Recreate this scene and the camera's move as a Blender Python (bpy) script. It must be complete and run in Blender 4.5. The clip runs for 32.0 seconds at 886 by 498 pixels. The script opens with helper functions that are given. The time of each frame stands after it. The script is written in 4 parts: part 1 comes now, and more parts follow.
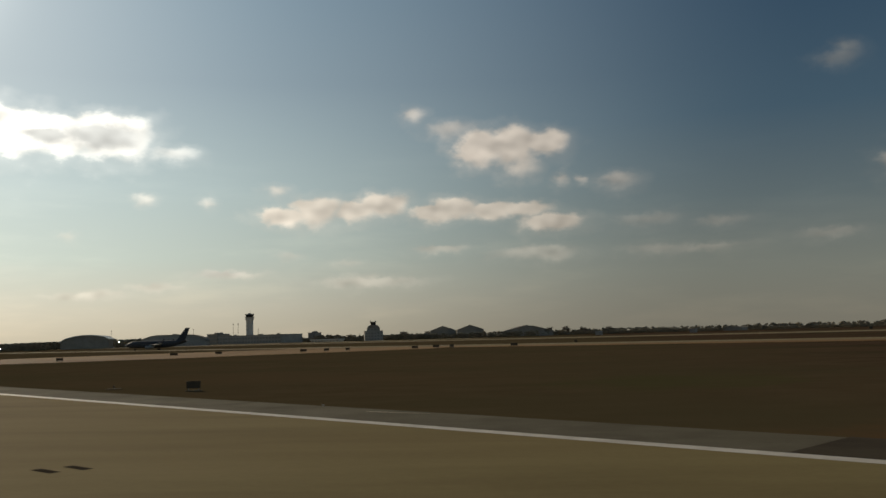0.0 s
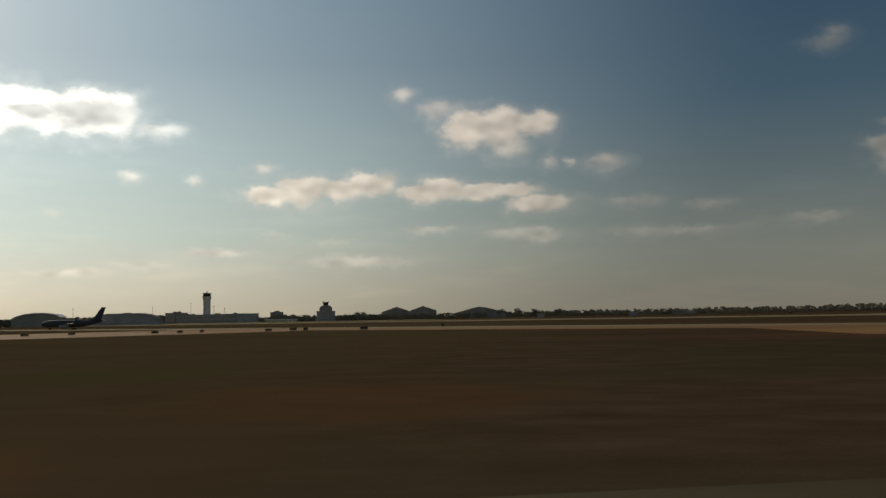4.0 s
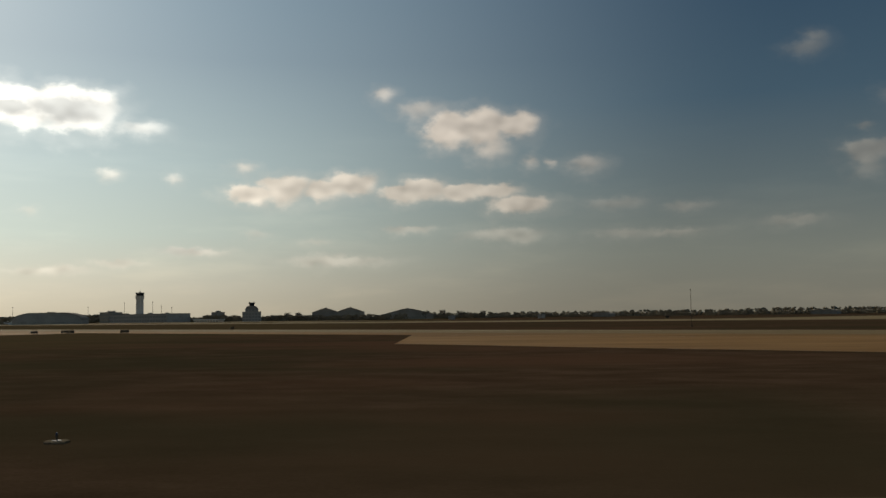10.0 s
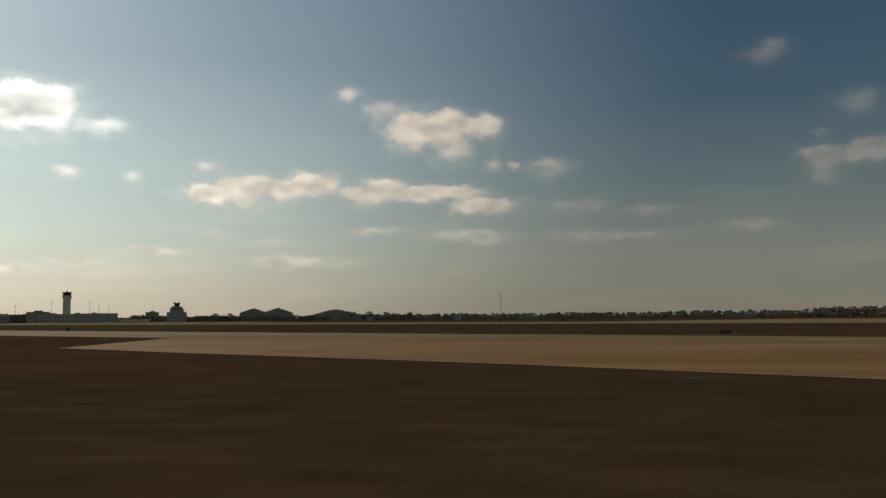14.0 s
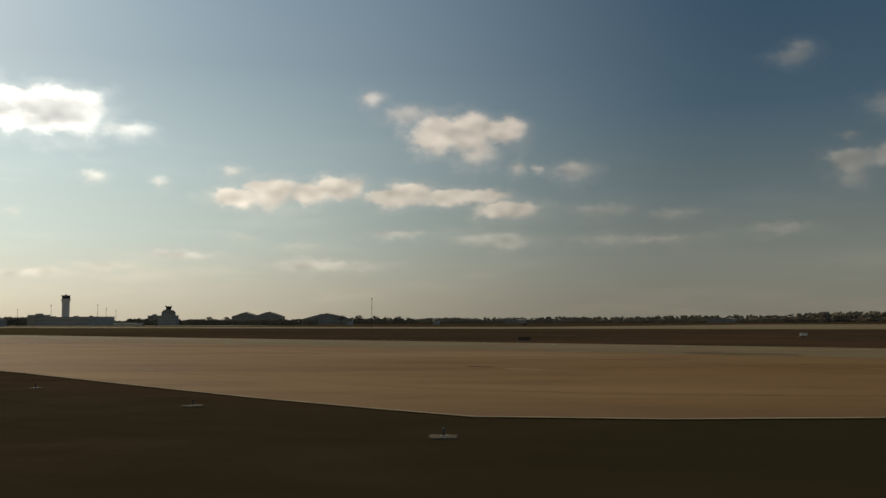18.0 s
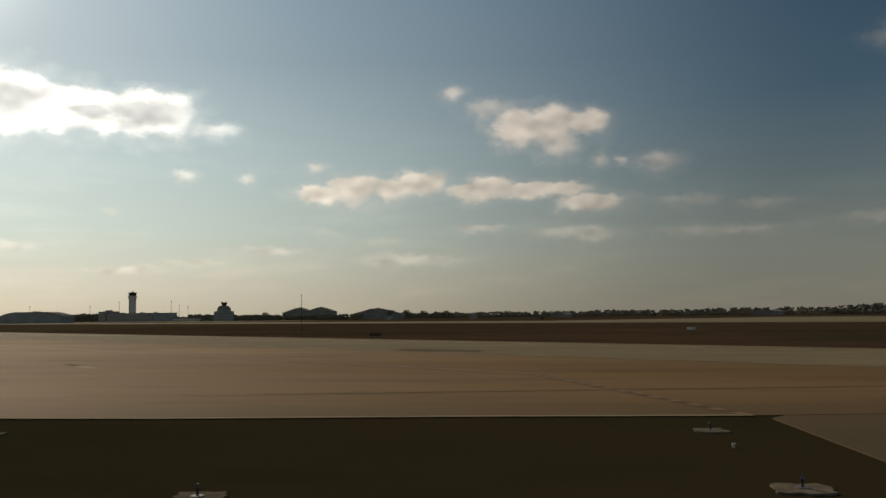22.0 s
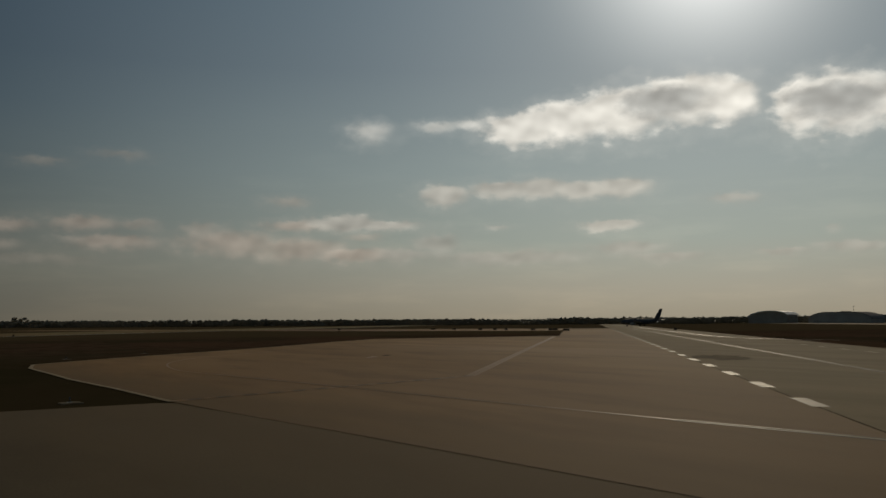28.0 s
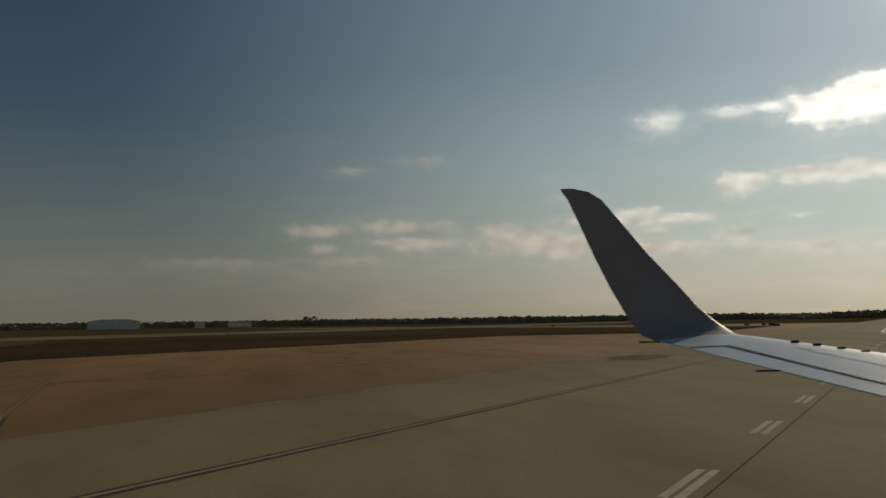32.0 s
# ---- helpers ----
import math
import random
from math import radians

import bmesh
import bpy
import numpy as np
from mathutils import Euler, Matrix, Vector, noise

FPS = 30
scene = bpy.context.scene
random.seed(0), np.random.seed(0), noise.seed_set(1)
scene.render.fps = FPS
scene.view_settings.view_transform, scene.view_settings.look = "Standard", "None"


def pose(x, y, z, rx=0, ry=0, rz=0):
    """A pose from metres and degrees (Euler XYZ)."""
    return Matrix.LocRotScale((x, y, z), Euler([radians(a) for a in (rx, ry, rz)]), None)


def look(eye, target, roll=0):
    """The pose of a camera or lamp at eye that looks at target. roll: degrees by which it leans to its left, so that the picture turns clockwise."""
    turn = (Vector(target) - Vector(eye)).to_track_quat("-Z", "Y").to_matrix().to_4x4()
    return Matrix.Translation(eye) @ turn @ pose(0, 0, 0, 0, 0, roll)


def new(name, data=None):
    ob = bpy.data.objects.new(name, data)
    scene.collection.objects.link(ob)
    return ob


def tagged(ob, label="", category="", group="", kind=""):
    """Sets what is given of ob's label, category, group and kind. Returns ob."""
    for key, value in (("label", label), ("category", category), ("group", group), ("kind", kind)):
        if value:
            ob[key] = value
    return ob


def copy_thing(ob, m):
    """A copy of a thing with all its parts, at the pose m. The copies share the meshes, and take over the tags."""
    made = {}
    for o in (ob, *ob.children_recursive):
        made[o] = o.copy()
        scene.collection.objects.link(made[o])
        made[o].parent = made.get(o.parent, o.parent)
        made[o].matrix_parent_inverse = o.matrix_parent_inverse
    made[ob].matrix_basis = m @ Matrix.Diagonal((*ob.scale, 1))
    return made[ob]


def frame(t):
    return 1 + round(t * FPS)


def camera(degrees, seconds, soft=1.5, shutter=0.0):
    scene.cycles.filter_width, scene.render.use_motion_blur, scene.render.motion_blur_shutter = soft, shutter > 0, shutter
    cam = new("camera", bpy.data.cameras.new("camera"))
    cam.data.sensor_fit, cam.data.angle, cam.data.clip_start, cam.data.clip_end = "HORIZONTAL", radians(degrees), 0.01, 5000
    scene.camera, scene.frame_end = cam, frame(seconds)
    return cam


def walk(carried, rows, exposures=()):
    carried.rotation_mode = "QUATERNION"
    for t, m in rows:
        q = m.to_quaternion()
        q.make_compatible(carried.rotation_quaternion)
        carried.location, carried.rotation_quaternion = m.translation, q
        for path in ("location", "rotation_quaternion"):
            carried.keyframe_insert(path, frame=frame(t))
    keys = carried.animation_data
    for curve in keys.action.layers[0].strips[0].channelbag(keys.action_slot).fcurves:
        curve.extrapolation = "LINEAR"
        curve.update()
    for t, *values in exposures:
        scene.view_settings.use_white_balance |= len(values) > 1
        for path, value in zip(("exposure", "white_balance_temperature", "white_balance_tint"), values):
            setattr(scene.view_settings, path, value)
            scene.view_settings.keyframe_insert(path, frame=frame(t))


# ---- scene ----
# ---- camera and its way ----
cam = camera(52.9, 32.0, soft=1.5, shutter=0.12)
PATH = [
    (0.0, pose(0.00, 0.00, 3.7, 95.54, 1.67, 7.27)), (0.5, pose(4.84, 0.69, 3.7, 93.87, 2.21, 7.60)),
    (1.0, pose(9.55, 1.39, 3.7, 94.38, 2.08, 7.92)), (1.5, pose(14.24, 2.13, 3.7, 94.26, 1.72, 8.04)),
    (2.0, pose(19.02, 2.93, 3.7, 94.44, 1.97, 8.15)), (2.5, pose(23.86, 3.78, 3.7, 94.24, 1.86, 7.80)),
    (3.0, pose(28.74, 4.64, 3.7, 94.24, 1.70, 7.39)), (3.5, pose(33.75, 5.48, 3.7, 94.43, 1.59, 6.81)),
    (4.0, pose(38.97, 6.29, 3.7, 94.26, 1.19, 6.40)), (4.5, pose(44.35, 7.08, 3.7, 94.29, 1.57, 5.99)),
    (5.0, pose(49.85, 7.82, 3.7, 94.30, 1.50, 5.74)), (5.5, pose(55.41, 8.53, 3.7, 94.32, 1.42, 5.64)),
    (6.0, pose(60.97, 9.22, 3.7, 94.33, 1.34, 5.62)), (6.5, pose(66.49, 9.90, 3.7, 94.34, 1.26, 5.63)),
    (7.0, pose(71.87, 10.56, 3.7, 94.32, 1.24, 5.66)), (7.5, pose(77.08, 11.20, 3.7, 94.45, 0.98, 5.70)),
    (8.0, pose(82.11, 11.82, 3.7, 94.42, 0.82, 5.68)), (8.5, pose(87.00, 12.42, 3.7, 94.36, 1.01, 5.76)),
    (9.0, pose(91.73, 13.03, 3.7, 94.36, 0.80, 5.69)), (9.5, pose(96.33, 13.63, 3.7, 94.46, 0.64, 5.40)),
    (10.0, pose(100.85, 14.21, 3.7, 94.27, 0.84, 5.15)), (10.5, pose(105.38, 14.78, 3.7, 94.54, 0.76, 4.82)),
    (11.0, pose(110.02, 15.33, 3.7, 94.43, 0.61, 4.49)), (11.5, pose(114.82, 15.88, 3.7, 94.41, 0.58, 4.11)),
    (12.0, pose(119.76, 16.41, 3.7, 94.35, 0.65, 3.73)), (12.5, pose(124.77, 16.91, 3.7, 94.26, 0.59, 3.30)),
    (13.0, pose(129.77, 17.37, 3.7, 94.27, 0.52, 2.97)), (13.5, pose(134.75, 17.78, 3.7, 94.34, 0.56, 2.73)),
    (14.0, pose(139.69, 18.14, 3.7, 94.31, 0.57, 2.69)), (14.5, pose(144.60, 18.48, 3.7, 94.36, 0.49, 2.75)),
    (15.0, pose(149.46, 18.79, 3.7, 94.42, 0.50, 3.01)), (15.5, pose(154.28, 19.11, 3.7, 94.48, 0.51, 3.42)),
    (16.0, pose(159.07, 19.45, 3.7, 94.54, 0.52, 3.85)), (16.5, pose(163.89, 19.85, 3.7, 94.60, 0.54, 4.15)),
    (17.0, pose(168.80, 20.31, 3.7, 94.59, 0.38, 4.29)), (17.5, pose(173.83, 20.80, 3.7, 94.54, 0.45, 4.32)),
    (18.0, pose(178.94, 21.31, 3.7, 94.58, 0.39, 4.24)), (18.5, pose(184.07, 21.81, 3.7, 94.63, 0.33, 4.32)),
    (19.0, pose(189.13, 22.30, 3.7, 94.58, 0.55, 4.42)), (19.5, pose(194.10, 22.79, 3.7, 94.55, 0.34, 4.49)),
    (20.0, pose(199.01, 23.25, 3.7, 94.52, 0.20, 4.72)), (20.5, pose(203.93, 23.69, 3.7, 94.60, 0.25, 5.28)),
    (21.0, pose(208.90, 24.12, 3.7, 94.53, 0.40, 6.33)), (21.5, pose(213.90, 24.58, 3.7, 94.54, 0.45, 7.79)),
    (22.0, pose(218.91, 25.10, 3.7, 94.23, 0.77, 9.58)), (22.5, pose(223.81, 25.67, 3.7, 94.11, 0.25, 12.32)),
    (23.0, pose(228.49, 26.31, 3.7, 94.25, 0.77, 15.45)), (23.5, pose(233.05, 27.08, 3.7, 94.43, 0.72, 19.39)),
    (24.0, pose(237.61, 28.08, 3.7, 94.45, 0.63, 24.07)), (24.5, pose(242.09, 29.43, 3.7, 94.61, 0.77, 29.14)),
    (25.0, pose(246.45, 31.18, 3.7, 94.34, 0.94, 33.82)), (25.5, pose(250.59, 33.25, 3.7, 94.44, 0.74, 38.55)),
    (26.0, pose(254.45, 35.58, 3.7, 94.58, 0.71, 43.25)), (26.5, pose(258.12, 38.24, 3.7, 94.81, 0.27, 47.83)),
    (27.0, pose(261.66, 41.33, 3.7, 94.78, 0.28, 52.36)), (27.5, pose(265.05, 44.89, 3.7, 94.74, 0.30, 56.80)),
    (28.0, pose(268.25, 48.95, 3.7, 94.70, 0.32, 60.92)), (28.5, pose(271.06, 53.20, 3.7, 94.66, 0.34, 64.52)),
    (29.0, pose(273.39, 57.29, 3.7, 94.97, 0.35, 67.53)), (29.5, pose(275.46, 61.50, 3.7, 95.34, 0.77, 70.38)),
    (30.0, pose(277.36, 66.14, 3.7, 94.97, 0.47, 72.99)), (30.5, pose(279.02, 70.95, 3.7, 95.12, 0.51, 75.03)),
    (31.0, pose(280.42, 75.63, 3.7, 94.65, 0.78, 76.82)), (31.5, pose(281.59, 80.10, 3.7, 94.75, 0.89, 78.45)),
    (32.0, pose(282.54, 84.28, 3.7, 94.61, 0.83, 79.68)),
]
EXPOSURES = [(0, 0.0), (8, 0.0), (13, 0.06), (17, 0.1), (21, 0.1), (22, -0.02), (23, -0.18), (24.5, -0.7), (26.5, -0.92), (28.5, -1.05), (29.5, -0.9), (30.5, -0.62), (32, -0.36)]
walk(cam, PATH, EXPOSURES)

# ---- world, sun ----
SUN_AZ, SUN_EL = 43.7, 24.0
SUN_DIR = Vector((-math.sin(radians(SUN_AZ)) * math.cos(radians(SUN_EL)), math.cos(radians(SUN_AZ)) * math.cos(radians(SUN_EL)), math.sin(radians(SUN_EL))))
sun_data = bpy.data.lights.new("sun", "SUN")
sun_data.energy, sun_data.angle, sun_data.color = 2.4, radians(0.5), (1.0, 0.83, 0.6)
sun = new("sun", sun_data)
sun.matrix_world = look(SUN_DIR * 300, (0, 0, 0))

# clouds as azimuth, height, half width and half height in degrees
CLOUD_MID = [(4.5, 11.9, 1.4, 1.0), (2.4, 11.9, 1.5, 1.19), (0.4, 12.0, 1.4, 0.8), (1.9, 10.4, 1.0, 0.55), (4.9, 11.2, 1.0, 0.54), (6.5, 13.1, 1.3, 0.57), (8.9, 14.1, 0.7, 0.5),
             (-0.6, 9.7, 0.5, 0.42), (-2.0, 9.6, 0.5, 0.28), (-4.3, 9.4, 1.1, 0.6)]
CLOUD_MID_LOW = [(17.3, 7.7, 1.4, 0.56), (15.2, 8.1, 1.5, 0.83), (12.7, 8.1, 1.4, 0.66), (10.8, 8.4, 1.5, 0.67), (17.7, 9.4, 0.8, 0.33), (7.7, 7.8, 1.4, 0.55), (6.3, 8.1, 1.4, 0.64),
                 (3.9, 7.9, 1.7, 0.5), (1.8, 7.9, 1.6, 0.42), (0.0, 7.0, 1.8, 0.55)]
CLOUD_LOW = [(7.3, 5.5, 1.7, 0.27), (1.2, 5.1, 2.7, 0.44), (0.2, 4.9, 1.4, 0.47), (17.0, 5.2, 0.9, 0.28), (13.1, 4.7, 1.2, 0.25), (20.2, 4.1, 1.7, 0.26), (11.8, 3.5, 3.4, 0.34), (12.6, 3.7, 1.2, 0.36),
             (28.4, 3.1, 1.1, 0.22), (25.2, 3.4, 1.6, 0.27), (25.7, 8.7, 0.5, 0.3), (22.0, 8.5, 0.4, 0.27), (30.2, 6.5, 0.5, 0.25), (28.9, 2.9, 2.3, 0.29)]
CLOUD_FAINT = [(-6.1, 6.8, 1.9, 0.45), (-10.3, 6.5, 1.6, 0.34), (-6.6, 5.0, 1.7, 0.4), (-16.6, 5.4, 1.8, 0.34), (-9.5, 5.0, 2.2, 0.25)]
CLOUD_EAST = [(-17.7, 15.5, 1.1, 0.56), (-18.2, 16.0, 0.7, 0.45), (-20.7, 9.2, 1.4, 0.66), (-20.8, 8.0, 0.9, 0.49), (-20.7, 10.6, 0.6, 0.27), (-22.8, 12.2, 1.0, 0.8), (-23.3, 9.4, 1.6, 0.7)]
CLOUD_SUNROW = [(65.6, 12.1, 1.3, 0.7), (61.2, 12.5, 1.3, 0.4), (59.0, 12.6, 1.2, 0.4), (55.7, 12.2, 2.2, 0.95), (52.7, 12.7, 2.2, 1.16), (49.1, 13.1, 2.3, 1.38), (45.4, 13.6, 2.9, 1.38), (42.9, 13.4, 1.7, 1.16),
                (38.6, 12.7, 1.5, 1.45), (36.3, 12.7, 2.5, 1.60), (33.0, 12.5, 2.2, 1.24), (30.5, 12.4, 1.9, 1.02), (27.9, 12.5, 2.2, 1.24), (23.9, 11.6, 1.3, 0.48)]
CLOUD_CORE = [(46.5, 13.5, 2.4, 0.94), (36.6, 12.8, 2.7, 1.02), (31.3, 12.3, 1.3, 0.44), (28.1, 12.4, 2.3, 0.80)]
CLOUD_ROW = [(60.7, 8.1, 1.4, 0.69), (57.0, 8.4, 1.9, 0.55), (54.7, 8.4, 1.7, 0.69), (52.0, 8.3, 1.8, 0.58), (49.5, 8.4, 1.8, 0.58), (67.2, 6.3, 2.3, 0.51), (65.2, 6.2, 2.5, 0.36),
             (50.2, 6.0, 1.7, 0.36), (57.3, 6.1, 0.8, 0.22), (25.7, 8.8, 0.6, 0.33), (22.0, 8.6, 0.5, 0.40)]
CLOUD_SUNLOW = [(61.3, 5.0, 1.5, 0.65), (65.2, 4.3, 5.1, 0.47), (56.9, 4.1, 5.1, 0.47), (49.2, 4.5, 2.2, 0.47), (46.6, 4.0, 2.2, 0.33), (40.1, 4.2, 1.6, 0.25), (36.1, 4.3, 2.0, 0.33),
                (37.1, 5.4, 0.4, 0.25), (42.6, 7.5, 1.6, 0.33), (21.2, 4.2, 1.5, 0.22)]
CLOUD_WEST = [(70.7, 7.6, 1.3, 0.36), (70.3, 6.1, 1.9, 0.40), (87.5, 5.8, 1.9, 0.44), (83.1, 6.0, 1.9, 0.47), (79.8, 6.0, 1.2, 0.40), (81.3, 4.9, 2.9, 0.51), (87.4, 4.6, 1.0, 0.36),
              (76.2, 5.8, 1.2, 0.44), (74.3, 4.9, 3.1, 0.80), (70.4, 4.6, 3.1, 0.73), (66.8, 4.3, 2.2, 0.44), (66.0, 5.4, 1.2, 0.3)]
CLOUD_WEST_FAINT = [(93.9, 3.7, 4.4, 0.4), (85.2, 3.8, 3.6, 0.35), (80.9, 10.2, 1.5, 0.33), (85.4, 9.6, 1.5, 0.29)]


class Nodes:
    """Small helper to write node trees in one line each."""

    def __init__(self, tree):
        self.tree = tree
        tree.nodes.clear()

    def put(self, kind):
        return self.tree.nodes.new(kind)

    def wire(self, socket, value):
        if isinstance(value, bpy.types.NodeSocket):
            self.tree.links.new(value, socket)
        else:
            socket.default_value = value

    def math(self, op, a, b=0.0, c=0.0, clamp=False):
        n = self.put("ShaderNodeMath")
        n.operation, n.use_clamp = op, clamp
        for s, v in zip(n.inputs, (a, b, c)):
            self.wire(s, v)
        return n.outputs[0]

    def vec(self, op, a, b=None, c=None):
        n = self.put("ShaderNodeVectorMath")
        n.operation = op
        for s, v in zip(n.inputs, (a, b, c)):
            if v is not None:
                self.wire(s, v)
        return n.outputs["Value"] if op in ("LENGTH", "DOT_PRODUCT", "DISTANCE") else n.outputs[0]

    def noise(self, vector, scale, detail=4.0, rough=0.55, out="Fac"):
        n = self.put("ShaderNodeTexNoise")
        self.wire(n.inputs["Vector"], vector)
        n.inputs["Scale"].default_value, n.inputs["Detail"].default_value, n.inputs["Roughness"].default_value = scale, detail, rough
        return n.outputs[out]

    def span(self, value, a, b, lo=0.0, hi=1.0, smooth=True):
        n = self.put("ShaderNodeMapRange")
        n.interpolation_type = "SMOOTHSTEP" if smooth else "LINEAR"
        for s, v in zip(n.inputs, (value, a, b, lo, hi)):
            self.wire(s, v)
        return n.outputs[0]

    def mix(self, fac, a, b, blend="MIX"):
        n = self.put("ShaderNodeMix")
        n.data_type, n.blend_type = "RGBA", blend
        self.wire(n.inputs[0], fac)
        for s, v in ((n.inputs[6], a), (n.inputs[7], b)):
            self.wire(s, v if isinstance(v, bpy.types.NodeSocket) else (*v, 1.0))
        return n.outputs[2]

    def ramp(self, fac, stops):
        n = self.put("ShaderNodeValToRGB")
        self.wire(n.inputs[0], fac)
        e = n.color_ramp.elements
        while len(e) < len(stops):
            e.new(0.5)
        for el, (p, col) in zip(e, stops):
            el.position, el.color = p, (*col, 1.0)
        return n.outputs[0]


def make_world():
    world = bpy.data.worlds.new("sky")
    scene.world = world
    world.use_nodes = True
    w = Nodes(world.node_tree)
    way = w.put("ShaderNodeTexCoord").outputs["Generated"]
    sky = w.put("ShaderNodeTexSky")
    sky.sky_type, sky.sun_disc, sky.dust_density = "NISHITA", False, 2.0
    sky.sun_elevation, sky.sun_rotation = radians(SUN_EL), radians(-SUN_AZ)
    sep = w.put("ShaderNodeSeparateXYZ")
    w.wire(sep.inputs[0], way)
    deg = 180 / math.pi
    az = w.math("MULTIPLY", w.math("ARCTAN2", w.math("MULTIPLY", sep.outputs[0], -1.0), sep.outputs[1]), deg)
    el = w.math("MULTIPLY", w.math("ARCSINE", sep.outputs[2]), deg)
    near = w.vec("DOT_PRODUCT", way, tuple(SUN_DIR))
    off = w.math("MULTIPLY", w.math("ARCCOSINE", near), deg)
    # clear sky: paler low down and towards the sun, blue away from it
    low = w.math("DIVIDE", el, 40.0, clamp=True)
    warm = w.ramp(low, [(0.0, (0.70, 0.625, 0.47)), (0.05, (0.735, 0.695, 0.56)), (0.13, (0.625, 0.71, 0.63)), (0.24, (0.505, 0.615, 0.605)), (0.4, (0.305, 0.395, 0.445)), (0.6, (0.215, 0.315, 0.39)), (1.0, (0.15, 0.215, 0.28))])
    cold = w.ramp(low, [(0.0, (0.187, 0.175, 0.137)), (0.09, (0.168, 0.178, 0.15)), (0.2, (0.1, 0.13, 0.134)), (0.33, (0.047, 0.086, 0.118)), (0.55, (0.023, 0.054, 0.094)), (1.0, (0.013, 0.034, 0.068))])
    clear = w.mix(w.span(off, 12.0, 57.0), warm, cold)
    # the half of the sky that faces the sun is lit brighter and warmer
    clear = w.mix(w.span(off, 74.0, 125.0), clear, w.mix(1.0, clear, (2.9, 2.5, 2.15), "MULTIPLY"))
    glow = w.math("POWER", w.math("SUBTRACT", 1.0, w.math("DIVIDE", off, 30.0, clamp=True)), 2.4)
    clear = w.mix(w.math("MULTIPLY", glow, 0.75), clear, (0.95, 1.02, 1.0))
    core = w.math("POWER", w.math("SUBTRACT", 1.0, w.math("DIVIDE", off, 13.0, clamp=True)), 2.6)
    clear = w.mix(core, clear, (3.2, 3.2, 3.1))
    # thin uneven veil low in the sky
    place = w.put("ShaderNodeCombineXYZ")
    w.wire(place.inputs[0], az), w.wire(place.inputs[1], w.math("MULTIPLY", el, 1.5))
    veil = w.put("ShaderNodeCombineXYZ")
    w.wire(veil.inputs[0], w.math("MULTIPLY", az, 0.2)), w.wire(veil.inputs[1], el)
    thin = w.math("MULTIPLY", w.span(w.noise(veil.outputs[0], 0.5, 4.0, 0.55), 0.45, 0.75), w.span(el, 16.0, 3.0))
    clear = w.mix(w.math("MULTIPLY", thin, 0.4), clear, w.mix(1.0, clear, (1.35, 1.27, 1.2), "MULTIPLY"))
    # clouds: lumpy clear tops, undersides that thin out
    wob = w.vec("SUBTRACT", w.noise(place.outputs[0], 0.5, 2.0, 0.5, "Color"), (0.5, 0.5, 0.5))
    curl = w.vec("SUBTRACT", w.noise(place.outputs[0], 1.5, 2.0, 0.5, "Color"), (0.5, 0.5, 0.5))
    flat = w.put("ShaderNodeCombineXYZ")
    w.wire(flat.inputs[0], az), w.wire(flat.inputs[1], el)
    moved = w.vec("MULTIPLY_ADD", curl, (0.7, 0.45, 0.0), w.vec("MULTIPLY_ADD", wob, (0.8, 0.35, 0.0), flat.outputs[0]))
    puff = w.noise(place.outputs[0], 0.75, 3.0, 0.5)
    fine = w.noise(place.outputs[0], 2.0, 3.0, 0.5)
    heap = w.put("ShaderNodeTexVoronoi")
    heap.feature, heap.inputs["Scale"].default_value, heap.inputs["Smoothness"].default_value = "SMOOTH_F1", 0.7, 0.6
    w.wire(heap.inputs["Vector"], w.vec("MULTIPLY_ADD", wob, (1.2, 1.0, 0.0), place.outputs[0]))
    heap = heap.outputs["Distance"]
    ragged = w.math("ADD", 0.36, w.math("ADD", w.math("MULTIPLY", puff, 0.62), w.math("ADD", w.math("MULTIPLY", heap, 0.24), w.math("MULTIPLY", fine, 0.14))))
    upper = w.vec("ADD", place.outputs[0], (-0.2, -0.8, 0.0))
    relief = w.math("SUBTRACT", w.noise(place.outputs[0], 0.62, 1.0, 0.5), w.noise(upper, 0.62, 1.0, 0.5))

    def blobs(groups):
        best = None
        for a, e, sx, sy in groups:
            sx, sy = sx * 1.2, sy * 0.85
            q = w.vec("MULTIPLY_ADD", moved, (1 / sx, 1 / sy, 0.0), (-a / sx, -(e + 0.36 * sy) / sy, 0.0))
            r = w.vec("LENGTH", w.vec("MAXIMUM", q, w.vec("MULTIPLY", q, (-1.0, -0.58, 0.0))))
            best = r if best is None else w.math("SMOOTH_MIN", best, r, 0.3)
        return best

    layers = (
        (CLOUD_LOW, 0.8, 0.6, (0.7, 0.65, 0.54), 0.0),
        (CLOUD_SUNLOW, 0.8, 0.6, (0.66, 0.62, 0.54), 0.1),
        (CLOUD_WEST_FAINT, 0.95, 0.4, (0.7, 0.62, 0.51), 0.0),
        (CLOUD_WEST, 0.8, 0.85, (0.76, 0.66, 0.545), 0.12),
        (CLOUD_MID_LOW, 0.52, 0.95, (0.79, 0.7, 0.575), 0.15),
        (CLOUD_MID, 0.52, 0.92, (0.83, 0.725, 0.6), 0.15),
        (CLOUD_FAINT, 0.95, 0.42, (0.66, 0.6, 0.5), 0.0),
        (CLOUD_EAST, 0.6, 0.75, (0.5, 0.475, 0.41), 0.2),
        (CLOUD_ROW, 0.6, 0.85, (0.82, 0.78, 0.68), 0.2),
        (CLOUD_SUNROW, 0.46, 1.0, (1.13, 1.09, 0.98), 0.8),
    )
